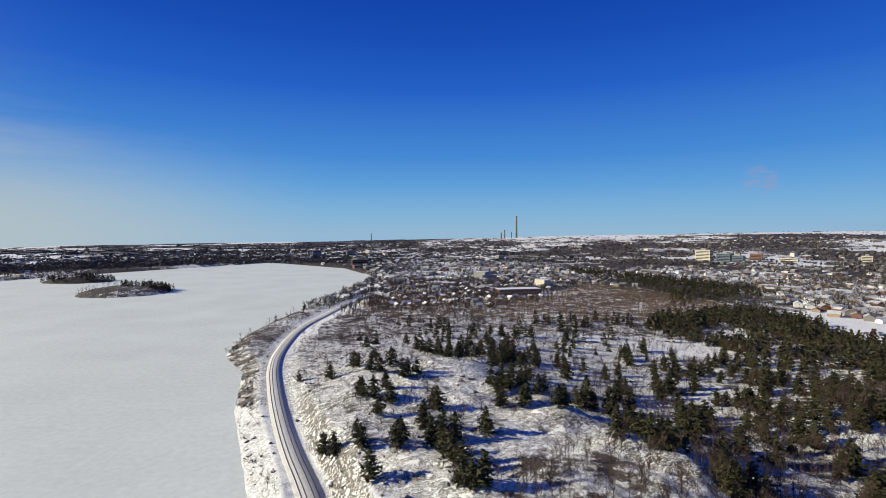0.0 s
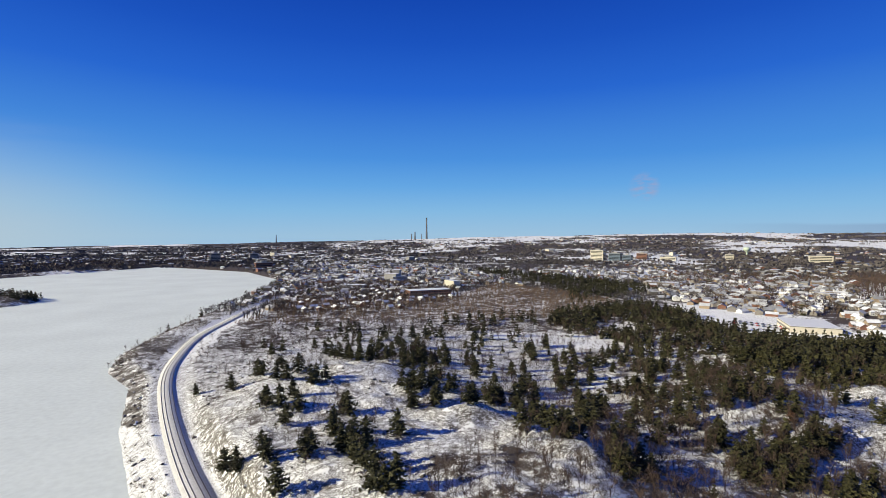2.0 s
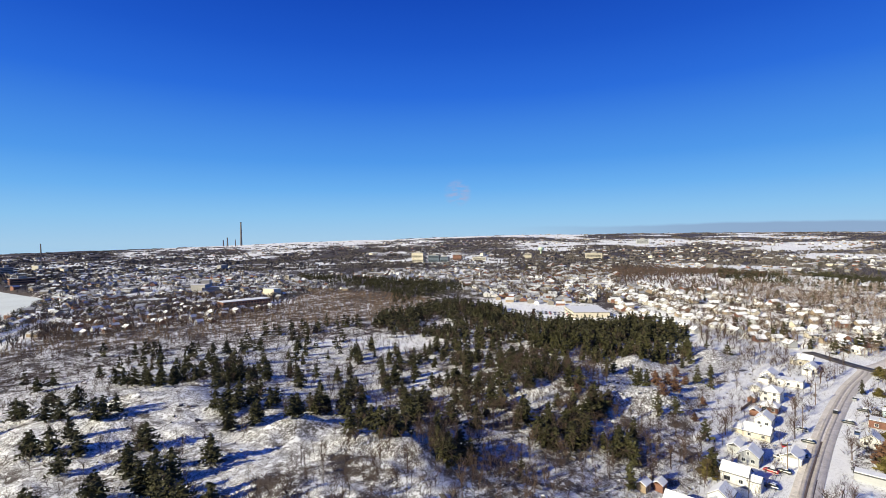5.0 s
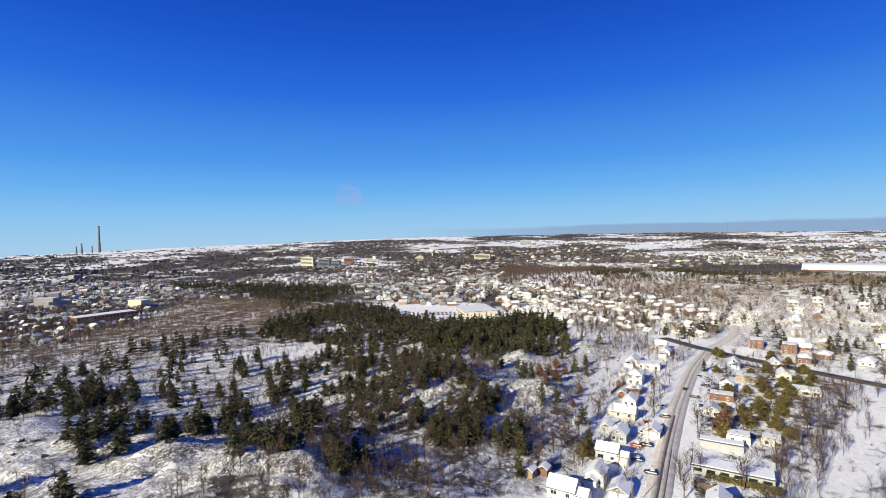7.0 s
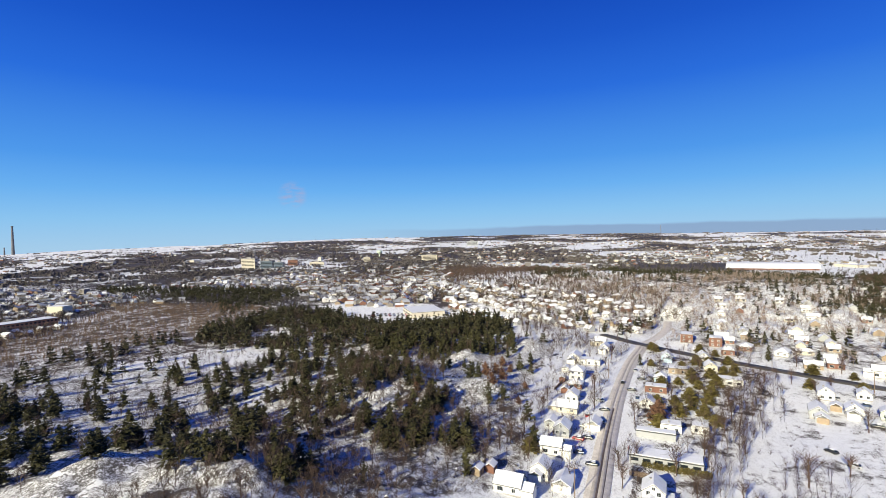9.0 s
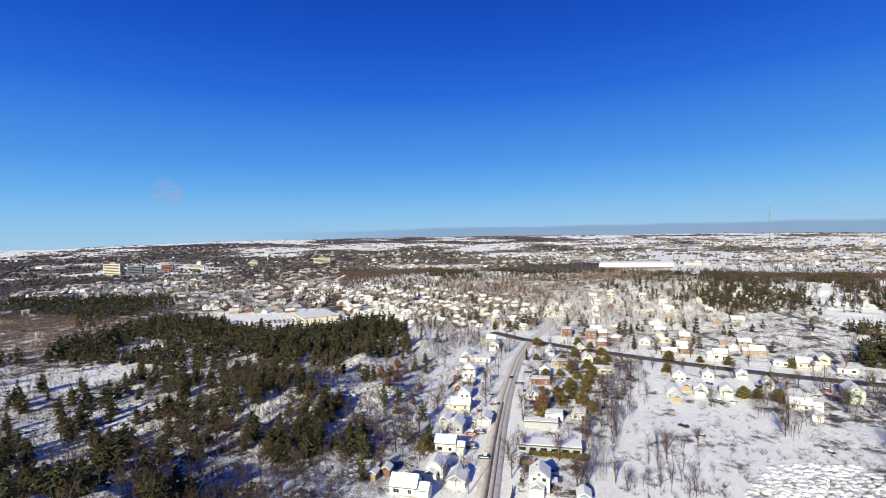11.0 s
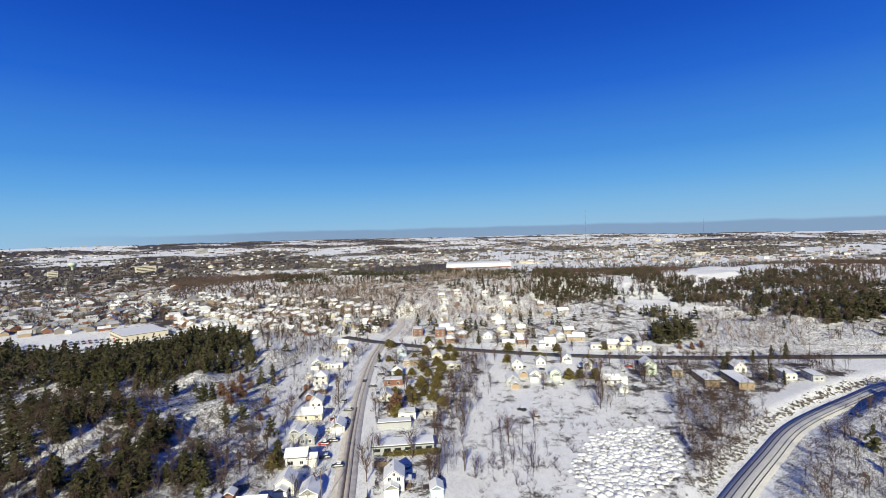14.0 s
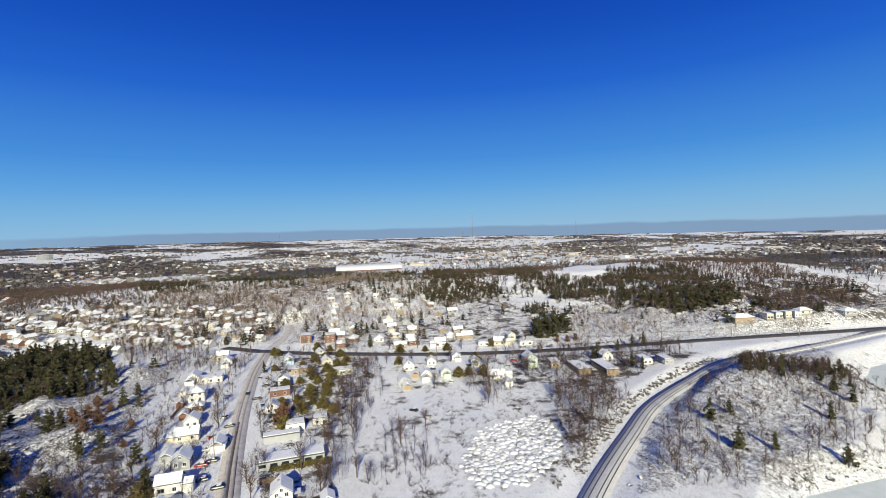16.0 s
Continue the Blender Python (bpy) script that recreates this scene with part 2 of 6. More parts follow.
TRACK_PALE = material("packed_wheel_track", (0.50, 0.45, 0.40), 0.65, 0.35, 2.5, 0.01)
# blotchy roof snow, greyed: the far town's haze is put into the colour
FAR_ROOF = material("patchy_hazed_roof_snow", (0.46, 0.47, 0.50), 0.75, 0.35, 8.0, random_tint=0.7)
MOUND = material("dirty_snow", (0.68, 0.69, 0.71), 0.75, 0.35, 2.2, 0.06, random_tint=0.12, fine=4)
BOULDER = boulder_material()
MAST = material("painted_mast", (0.14, 0.12, 0.12), 0.6, 0.1, 3.0)
SMOKE_DARK = material("sooty_concrete", (0.13, 0.13, 0.14), 0.9, 0.15, 20.0)
DRAB = material("drab_siding", (0.22, 0.20, 0.18), 0.7, 0.2, 6.0, random_tint=0.5)
# TWIG greyed: the haze of distance is put into this colour
FAR_TWIG = material("hazed_far_twigs", (0.085, 0.074, 0.072), 0.9, 0.3, 20.0, random_tint=0.5)
TWIG_PALE = material("frosted_twigs", (0.22, 0.17, 0.14), 0.9, 0.3, 20.0, random_tint=0.4)

# ---------------------------------------------------------------- land form
def vnoise(x, y, seed):
    """Smooth value noise, -1 to 1."""
    x, y = np.asarray(x, float), np.asarray(y, float)
    ix, iy = np.floor(x).astype(np.int64), np.floor(y).astype(np.int64)
    fx, fy = x - ix, y - iy
    fx, fy = fx * fx * (3 - 2 * fx), fy * fy * (3 - 2 * fy)

    def cell(a, b):
        h = (a * 374761393 + b * 668265263 + seed * 974711) & 0x7FFFFFFF
        h = ((h ^ (h >> 13)) * 1274126177) & 0x7FFFFFFF
        return ((h ^ (h >> 16)) & 0xFFFFF) / 524287.5 - 1

    low = cell(ix, iy) * (1 - fx) + cell(ix + 1, iy) * fx
    high = cell(ix, iy + 1) * (1 - fx) + cell(ix + 1, iy + 1) * fx
    return low * (1 - fy) + high * fy


def fbm(x, y, size, octaves=4, seed=0):
    total, gain, norm = 0, 1.0, 0
    for k in range(octaves):
        total = total + gain * vnoise(np.asarray(x) / size + 17.3 * k, np.asarray(y) / size - 9.1 * k, seed + k)
        norm, gain, size = norm + gain, gain * 0.5, size * 0.5
    return total / norm


def smooth(a, b, v):
    u = np.clip((np.asarray(v, float) - a) / (b - a), 0, 1)
    return u * u * (3 - 2 * u)


def spline(points, step=4.0):
    """A smooth line through the points, at even steps."""
    p = np.array(points, float)
    ends = np.vstack([2 * p[0] - p[1], p, 2 * p[-1] - p[-2]])
    out = []
    for k in range(1, len(ends) - 2):
        a, b, c, d = ends[k - 1:k + 3]
        n = max(2, int(np.hypot(*(c - b)[:2]) / step))
        for u in np.arange(n) / n:
            out.append(0.5 * (2 * b + (c - a) * u + (2 * a - 5 * b + 4 * c - d) * u * u + (3 * b - a - 3 * c + d) * u ** 3))
    return np.array(out + [p[-1]])


def near_line(x, y, line):
    """The distance to a line, and how far along it (in points)."""
    x, y = np.asarray(x, float), np.asarray(y, float)
    best, where = np.full(np.broadcast(x, y).shape, 1e9), np.zeros(np.broadcast(x, y).shape)
    for k in range(len(line) - 1):
        (ax, ay), (bx, by) = line[k][:2], line[k + 1][:2]
        dx, dy = bx - ax, by - ay
        u = np.clip(((x - ax) * dx + (y - ay) * dy) / (dx * dx + dy * dy), 0, 1)
        d = np.hypot(x - ax - u * dx, y - ay - u * dy)
        where = np.where(d < best, k + u, where)
        best = np.minimum(best, d)
    return best, where


def inside(x, y, ring):
    """Whether points lie in a closed outline."""
    x, y = np.asarray(x, float), np.asarray(y, float)
    odd = np.zeros(np.broadcast(x, y).shape, bool)
    for (ax, ay), (bx, by) in zip(ring, ring[1:] + ring[:1]):
        if ay != by:
            odd ^= ((ay > y) != (by > y)) & (x < (bx - ax) * (y - ay) / (by - ay) + ax)
    return odd


SHORE = [(-63, 153), (-99, 227), (-122, 292), (-150, 330), (-162, 377), (-163, 439), (-155, 538), (-147, 596), (-134, 794), (-136, 952),
         (-240, 1180), (-506, 1416), (-581, 1288), (-685, 1092), (-762, 947), (-790, 856), (-1500, 700), (-2600, 0), (-1800, -1500),
         (0, -1800), (480, -900), (318, -500), (296, -400), (276, -310), (256, -256), (236, -232), (205, -222), (172, -196), (148, -160), (139, -117), (90, -75), (30, -20), (-20, 50), (-45, 105)]
ISLANDS = [(-455, 690, 62, 55, 9.0), (-640, 850, 58, 40, 8.0)]
RAIL = [(330, -420), (314, -323), (285, -233), (269, -181), (243, -145), (211, -107), (181, -82), (140, -51), (80, -12), (20, 45), (-20, 100),
        (-41, 146), (-56, 176), (-71, 209), (-87, 248), (-102, 290), (-112, 333), (-120, 401), (-117, 464), (-100, 593), (-41, 801), (60, 1000)]
STREET = [(118, 51), (151, 61), (184, 71), (235, 85), (295, 99), (338, 106), (352, 109)]
CROSS = [(372, 146), (352, 109), (335, 60), (316, -22), (311, -97), (315, -177), (318, -259), (322, -345), (330, -480)]
BRANCH = [(352, 109), (385, 108), (420, 111), (455, 119)]
HILLS = [(0, 215, 62, 105, 11.0), (60, 120, 60, 60, 10.0), (165, 175, 48, 60, 9.0), (224, -164, 34, 42, 6.0), (640, 40, 170, 380, 26.0),
         (760, 420, 220, 200, 14.0), (430, -330, 90, 130, 14.0), (240, 260, 60, 60, 5.0), (690, -420, 230, 200, 18.0),
         (246, 186, 14, 12, 4.5), (195, 136, 16, 11, 4.5), (43, 179, 16, 10, 6.5), (59, 153, 11, 13, 6.5), (72, 134, 10, 9, 5.5), (6, 252, 20, 9, 3.0), (305, 174, 14, 10, 5.0)]
SKY_AZ = [-180, -44, -12, 17, 42, 55, 86, 95, 119, 136, 180]
SKY_EL = [-1.4, -1.38, -0.92, -0.18, 0.3, 0.25, -0.2, -0.3, -0.9, -1.2, -1.4]
RAIL_LINE, SHORE_LINE = spline(RAIL, 8), SHORE + SHORE[:1]
ROADS = [spline(STREET, 10), spline(CROSS, 12), spline(BRANCH, 12)]
EYE = 85.0


def terr(x, y):
    """The height of the land."""
    x, y = np.asarray(x, float), np.asarray(y, float)
    r, az = np.hypot(x, y), np.degrees(np.arctan2(x, y))
    z = 5 + 0.8 * fbm(x, y, 60, 3, 3)
    for cx, cy, sx, sy, h in HILLS:
        z = z + h * np.exp(-((x - cx) / sx) ** 2 - ((y - cy) / sy) ** 2)
    rough = smooth(7, 13, z) * (r < 900)
    z = z + rough * (4.2 * fbm(x, y, 42, 4, 11) + 3.0 * (0.35 - np.abs(fbm(x + 0.5 * y, y - 0.4 * x, 26, 4, 21))))
    far = smooth(1100, 4400, r)
    rim = EYE + 4500 * np.tan(np.radians(np.interp(az, SKY_AZ, SKY_EL)))
    z = z * (1 - far) + far * rim + (smooth(1200, 3000, r) * 16 * fbm(x, y, 700, 4, 31) - far * 4)
    d, _ = near_line(x, y, RAIL_LINE)
    z = 4.2 + (z - 4.2) * smooth(5.5, 15, d)
    for road in ROADS:
        d, _ = near_line(x, y, road)
        z = 5.5 + (z - 5.5) * smooth(6, 26, d)
    d, _ = near_line(x, y, SHORE_LINE)
    wet = inside(x, y, SHORE)
    shore = np.where(wet, -np.minimum(d * 0.25, 3.0), np.minimum(z, 0.15 + d * 0.42))
    for cx, cy, rx, ry, h in ISLANDS:
        q = ((x - cx) / rx) ** 2 + ((y - cy) / ry) ** 2 + 0.35 * fbm(x, y, 40, 3, 41)
        shore = np.where(q < 1, np.maximum(shore, h * np.maximum(1 - q, 0) ** 0.7), shore)
    return shore

# ---------------------------------------------------------------- mesh helpers
def mesh_of(name, verts, faces, mats, slots=None, flat=True):
    """A mesh from arrays: verts (n, 3), faces (n, 3) or (n, 4), or a list of such face arrays with a material slot each."""
    me = bpy.data.meshes.new(name)
    verts = np.asarray(verts, np.float32)
    faces = faces if isinstance(faces, list) else [faces]
    faces = [np.asarray(f, np.int32) for f in faces]
    loops = np.concatenate([f.ravel() for f in faces])
    sizes = np.concatenate([np.full(len(f), f.shape[1], np.int32) for f in faces])
    me.vertices.add(len(verts))
    me.vertices.foreach_set("co", verts.ravel())
    me.loops.add(len(loops))
    me.loops.foreach_set("vertex_index", loops)
    me.polygons.add(len(sizes))
    me.polygons.foreach_set("loop_start", np.concatenate([[0], np.cumsum(sizes)[:-1]]).astype(np.int32))
    for m in (mats if isinstance(mats, (list, tuple)) else [mats]):
        me.materials.append(m)
    if slots is not None:
        index = np.concatenate([np.full(len(f), s, np.int32) for f, s in zip(faces, slots)])
        me.polygons.foreach_set("material_index", index)
    me.polygons.foreach_set("use_smooth", np.full(len(sizes), not flat))
    me.update(calc_edges=True)
    me.validate()
    return me


def part(name, me, parent=None, label="", m=None):
    """Links a mesh (or a bmesh) as one object under a thing."""
    ob = new(name, me)
    if parent is not None:
        ob.parent = parent
    if m is not None:
        ob.matrix_basis = m
    if label:
        ob["label"] = label
    return ob


class Box:
    """Collects boxes, prisms and slabs into one mesh."""

    def __init__(self):
        self.v, self.f, self.s = [], [], []

    def quad(self, pts, slot=0):
        k = len(self.v)
        self.v += [tuple(p) for p in pts]
        self.f.append(tuple(range(k, k + len(pts))))
        self.s.append(slot)

    def box(self, x0, y0, z0, x1, y1, z1, slot=0, top=None):
        c = [(x0, y0, z0), (x1, y0, z0), (x1, y1, z0), (x0, y1, z0), (x0, y0, z1), (x1, y0, z1), (x1, y1, z1), (x0, y1, z1)]
        k = len(self.v)
        self.v += c
        for f, s in (((0, 3, 2, 1), slot), ((4, 5, 6, 7), slot if top is None else top), ((0, 1, 5, 4), slot), ((1, 2, 6, 5), slot),
                     ((2, 3, 7, 6), slot), ((3, 0, 4, 7), slot)):
            self.f.append(tuple(k + i for i in f))
            self.s.append(s)
        return self

    def mesh(self, name, mats):
        me = bpy.data.meshes.new(name)
        me.from_pydata(self.v, [], self.f)
        for m in (mats if isinstance(mats, (list, tuple)) else [mats]):
            me.materials.append(m)
        me.polygons.foreach_set("material_index", self.s)
        me.update()
        return me


# ---------------------------------------------------------------- ground and lake
def cover_of(x, y):
    """Shares of litter and of bare rock on the ground, by plan."""
    r = np.hypot(x, y)
    litter, rock = np.full(x.shape, 0.33), np.full(x.shape, 0.12)
    for ring, a, c in COVERS:
        w = inside(x + 9 * fbm(x, y, 30, 2, 51), y + 9 * fbm(x, y, 30, 2, 61), ring)
        litter, rock = np.where(w, a, litter), np.where(w, c, rock)
    for cx, cy, sx, sy, h in HILLS[9:]:
        w = ((x - cx) / sx) ** 2 + ((y - cy) / sy) ** 2 < 1.3
        litter, rock = np.where(w, 0.2, litter), np.where(w, 1.0, rock)
    for road, width in ((ROADS[0], 9), (ROADS[1], 10), (ROADS[2], 9), (RAIL_LINE, 10)):
        d, _ = near_line(x, y, road)
        litter = np.where(d < width, 0.0, litter)
    az = np.degrees(np.arctan2(x, y))
    town = smooth(np.interp(az, [40, 50], [560, 420]), np.interp(az, [40, 50], [900, 640]), r)
    # shares west to north are set to imitate the tone of far haze
    litter = litter * (1 - town) + town * (np.interp(np.degrees(np.arctan2(x, y)), [-40, 15, 42, 50, 66, 80, 100, 136], [0.60, 0.70, 0.62, 0.62, 0.55, 0.42, 0.38, 0.46]) + (0.6 + 0.5 * smooth(1200, 2200, r)) * (fbm(x, y, 300, 4, 151) - 0.05))
    litter = np.where((az > 1) & (az < 48) & (r > 3500), 0.12, litter)
    return np.clip(litter, 0, 1), rock


SNOW_SLOPE = [(686, 278), (620, 230), (615, 187), (681, 106), (605, -4), (497, -8), (430, -18), (400, 60), (440, 110), (508, 173), (522, 259), (578, 311)]
WHITE_SLOPE = [(437, -143), (431, -178), (385, -216), (362, -245), (345, -300), (318, -290), (318, -210), (316, -107), (400, -131)]
BROWN_LEFT = [(1026, 839), (1085, 712), (686, 278), (578, 311), (524, 352), (546, 448)]
BROWN_RIGHT = [(676, -298), (955, -661), (516, -436), (395, -406), (343, -289), (382, -278), (467, -316), (628, -355)]
BIG_WOOD = [(580, -7), (760, -20), (900, -120), (800, -230), (608, -200), (624, -275), (628, -355), (467, -316), (389, -276), (385, -216), (431, -178), (460, -134), (514, -138), (495, -79), (466, -29), (497, -8)]
PINE_BELT = [(620, 230), (900, 380), (900, 150), (850, 0), (605, -4), (681, 106), (615, 187)]
CREST_BELT = [(618, 340), (578, 237), (566, 154), (623, 86), (561, 5), (650, 5), (722, 99), (656, 178), (670, 274), (716, 394)]
CLUMP_LEFT = [(783, 434), (796, 401), (657, 273), (600, 250), (604, 298), (620, 340)]
SNOW_CLEARING = [(800, -190), (746, -240), (597, -219), (591, -159)]
ISLE_ROCK = [(-540, 610), (-380, 610), (-380, 770), (-540, 770)]
BRUSH_WEST = [(-101, 359), (-98, 430), (-60, 470), (60, 440), (185, 445), (228, 368), (126, 377), (59, 396), (-20, 380), (-60, 330)]
SAPLING_HOLLOW = [(97, 174), (145, 186), (174, 166), (169, 140), (156, 98), (122, 106), (69, 111), (74, 126)]
SAPLING_SLOPE = [(143, 202), (223, 231), (231, 183), (165, 126), (170, 95), (120, 80), (74, 142), (112, 192)]

COVERS = [
    ([(-60, 150), (40, 110), (120, 120), (140, 330), (60, 420), (-100, 420), (-110, 300), (-80, 220)], 0.42, 0.7),
    ([(-110, 420), (60, 420), (180, 360), (420, 520), (420, 700), (120, 620), (-80, 560)], 0.53, 0.0),
    ([(70, 110), (130, 80), (230, 130), (300, 200), (240, 330), (120, 300)], 0.47, 0.5),
    ([(130, 10), (210, 20), (300, 20), (300, -80), (200, -70), (130, -45)], 0.41, 0.0),
    ([(141, -60), (250, -150), (290, -260), (240, -232), (140, -125)], 0.36, 0.7),
]
COVERS += [
    ([(340, -100), (560, -100), (600, 220), (430, 200), (350, 60)], 0.46, 0.4),
    ([(150, -17), (161, -10), (193, -23), (202, -54), (169, -50), (150, -32)], 0.38, 0.0),
    ([(-66, 150), (-38, 140), (-62, 200), (-80, 225), (-97, 222)], 0.12, 0.3),
    ([(-97, 222), (-80, 225), (-95, 265), (-118, 330), (-118, 410), (-165, 430), (-152, 330), (-125, 290)], 0.52, 0.8),
    ([(-165, 440), (-128, 440), (-104, 600), (-60, 790), (-140, 830), (-150, 560)], 0.5, 0.2),
]
COVERS += [
    ([(340, -90), (440, -120), (430, -420), (335, -420)], 0.44, 0.6),
    ([(380, 450), (465, 720), (640, 900), (900, 780), (820, 420), (600, 330), (480, 300), (430, 370)], 0.46, 0.0),
    ([(250, -20), (235, -60), (140, -48), (150, -64), (175, -88), (232, -98), (262, -85), (290, -60)], 0.47, 0.2),
    ([(120, 88), (150, 100), (187, 114), (265, 140), (300, 150), (330, 190), (240, 170), (150, 120)], 0.48, 0.6),
]
COVERS += [
    ([(125, 40), (150, 30), (221, 27), (319, 27), (345, 60), (335, 98), (240, 78), (130, 52)], 0.47, 0.0),
    # litter share raised to stand in for shade on the near slope
    ([(10, 120), (80, 92), (115, 108), (85, 148), (62, 140), (40, 150)], 0.5, 0.5),
    ([(227, 192), (279, 174), (349, 186), (306, 155), (212, 126), (167, 116), (170, 140)], 0.2, 1.0),
    ([(290, 400), (345, 385), (350, 345), (300, 345)], 0.4, 0.0),
    (ISLE_ROCK, 0.28, 0.4),
    ([(303, -50), (304, -160), (288, -175), (262, -135), (238, -100), (250, -60)], 0.5, 0.4),
]
COVERS += [
    (SNOW_SLOPE, 0.33, 0.5),
    (WHITE_SLOPE, 0.30, 0.6),
    (BROWN_LEFT, 0.60, 0.0),
    (BROWN_RIGHT, 0.60, 0.0),
    (BIG_WOOD, 0.55, 0.0),
    (PINE_BELT, 0.36, 0.2),
    (SNOW_CLEARING, 0.1, 0.0),
    (BRUSH_WEST, 0.51, 0.3),
]


def build_ground():
    angles = np.radians(np.concatenate([np.arange(-52, 146, 0.34), np.arange(146, 308, 3.0)]))
    rings = np.concatenate([[1, 15, 30, 45, 60, 72, 84, 94], np.geomspace(102, 700, 240), np.geomspace(708, 4930, 130)])
    a, r = np.meshgrid(angles, rings)
    x, y = r * np.sin(a), r * np.cos(a)
    z = terr(x, y)
    verts = np.stack([x.ravel(), y.ravel(), z.ravel()], 1)
    na, nr = len(angles), len(rings)
    i, j = np.meshgrid(np.arange(na), np.arange(nr - 1))
    j2, i2 = j + 1, (i + 1) % na
    f = np.stack([j * na + i, j * na + i2, j2 * na + i2, j2 * na + i], -1).reshape(-1, 4)[:, ::-1]
    cap = np.stack([np.zeros(na - 2), np.arange(2, na), np.arange(1, na - 1)], 1)[:, ::-1]
    me = mesh_of("ground", verts, [f, cap], GROUND, [0, 0], flat=False)
    litter, rock = cover_of(x.ravel(), y.ravel())
    att = me.color_attributes.new("cover", "FLOAT_COLOR", "POINT")
    att.data.foreach_set("color", np.stack([litter, rock, litter * 0, litter * 0 + 1], 1).astype(np.float32).ravel())
    tagged(part("ground", me), "snow-covered rocky ground with leaf litter showing", "ground", kind="structure")


build_ground()
lb = Box()
lb.quad([(-4900, -4900, -0.02), (900, -4900, -0.02), (900, 0, -0.02), (200, 1500, -0.02), (-4900, 1500, -0.02)])
tagged(part("water", lb.mesh("water", LAKE_SNOW)), "frozen lake under wind-packed snow", "lake", kind="structure")


def strip(line, half, lift, name, mat, label, side=0.0, category="road"):
    """A band along a line that follows the land, thick enough to have edges."""
    line = np.asarray(line)[:, :2]
    t = np.gradient(line, axis=0)
    t /= np.hypot(t[:, 0], t[:, 1])[:, None]
    nrm = np.stack([t[:, 1], -t[:, 0]], 1)
    left, right = line + nrm * (side - half), line + nrm * (side + half)
    mid = line + nrm * side
    z = terr(mid[:, 0], mid[:, 1]) + lift
    k = len(line)
    v = np.concatenate([np.c_[left, z], np.c_[mid, z + 0.04], np.c_[right, z], np.c_[left - nrm * 0.3, z - 1.0], np.c_[right + nrm * 0.3, z - 1.0]])
    i = np.arange(k - 1)
    f = np.concatenate([np.stack([i + a * k, i + 1 + a * k, i + 1 + c * k, i + c * k], 1) for a, c in ((0, 1), (1, 2), (3, 0), (2, 4))])
    ob = part(name, mesh_of(name, v, f, mat, flat=False))
    return tagged(ob, label, category, kind="structure")


strip(spline(STREET, 3), 3.7, 0.25, "road_street", ROAD, "residential street with slush and packed snow")
strip(spline(CROSS, 3), 3.9, 0.32, "road_main", ASPHALT, "wet black asphalt main road between snowbanks")
strip(spline([(680, -60), (645, -88), (615, -98), (590, -106), (560, -110), (535, -102)], 4), 4.0, 0.3, "road_hill", SNOW, "snow-covered road winding up through the pine wood")
strip(spline(BRANCH, 3), 3.2, 0.28, "road_side", ROAD, "snowy side street")
rail_fine = spline(RAIL, 2.5)
strip(rail_fine, 4.2, 0.14, "railway_bed", BALLAST, "snowy gravel bed of a double railway track", category="railway")


def ribbon(name, line, side, half, lift, height, mat, label, category, parent=None):
    """A thin bar that runs beside a line."""
    line = np.asarray(line)[:, :2]
    t = np.gradient(line, axis=0)
    t /= np.hypot(t[:, 0], t[:, 1])[:, None]
    nrm = np.stack([t[:, 1], -t[:, 0]], 1)
    z = terr(line[:, 0], line[:, 1]) + lift
    k = len(line)
    a, b = line + nrm * (side - half), line + nrm * (side + half)
    v = np.concatenate([np.c_[a, z], np.c_[a, z + height], np.c_[b, z + height], np.c_[b, z]])
    i = np.arange(k - 1)
    f = np.concatenate([np.stack([i + p * k, i + 1 + p * k, i + 1 + q * k, i + q * k], 1) for p, q in ((0, 1), (1, 2), (2, 3))])
    ob = part(name, mesh_of(name, v, f, mat, flat=False), parent)
    return tagged(ob, label, category) if parent is None else ob


# two tracks, each of two rails, on the bed
for k, mid in enumerate((-1.85, 1.85)):
    track = tagged(new("railway_track"), "rusty pair of rails half buried in snow", "railway track", "railway tracks")
    for s in (-0.73, 0.73):
        ribbon("rail", rail_fine, mid + s, 0.105, 0.15, 0.10, RAILS, "", "", track)
street_fine = spline(STREET, 3)
for s, half, far in ((-1.2, 0.75, len(street_fine)), (0.9, 0.7, len(street_fine)), (-0.3, 0.5, 34), (1.4, 0.45, 22)):
    ob = ribbon("trim_wheel_track", street_fine[:far], s, half, 0.27 + 0.003 * half, 0.035, TRACK if far < 40 else TRACK_PALE, "", "")
    tagged(ob, "dark wheel track worn into the snowy street", "road", kind="structure")

# ---------------------------------------------------------------- houses
PLOTS = []          # places that plants keep clear of: x, y, radius


def window_mesh(w, h):
    b = Box()
    for x0, x1, z0, z1 in ((-w / 2 - 0.1, -w / 2, -0.1, h + 0.1), (w / 2, w / 2 + 0.1, -0.1, h + 0.1), (-w / 2, w / 2, -0.1, 0), (-w / 2, w / 2, h, h + 0.1),
                           (-0.03, 0.03, 0, h)):
        b.box(x0, -0.08, z0, x1, 0.02, z1)
    return b.mesh("window", TRIM)


def slab(w, d, h, name, mat):
    return Box().box(-w / 2, -d / 2, 0, w / 2, d / 2, h).mesh(name, mat)


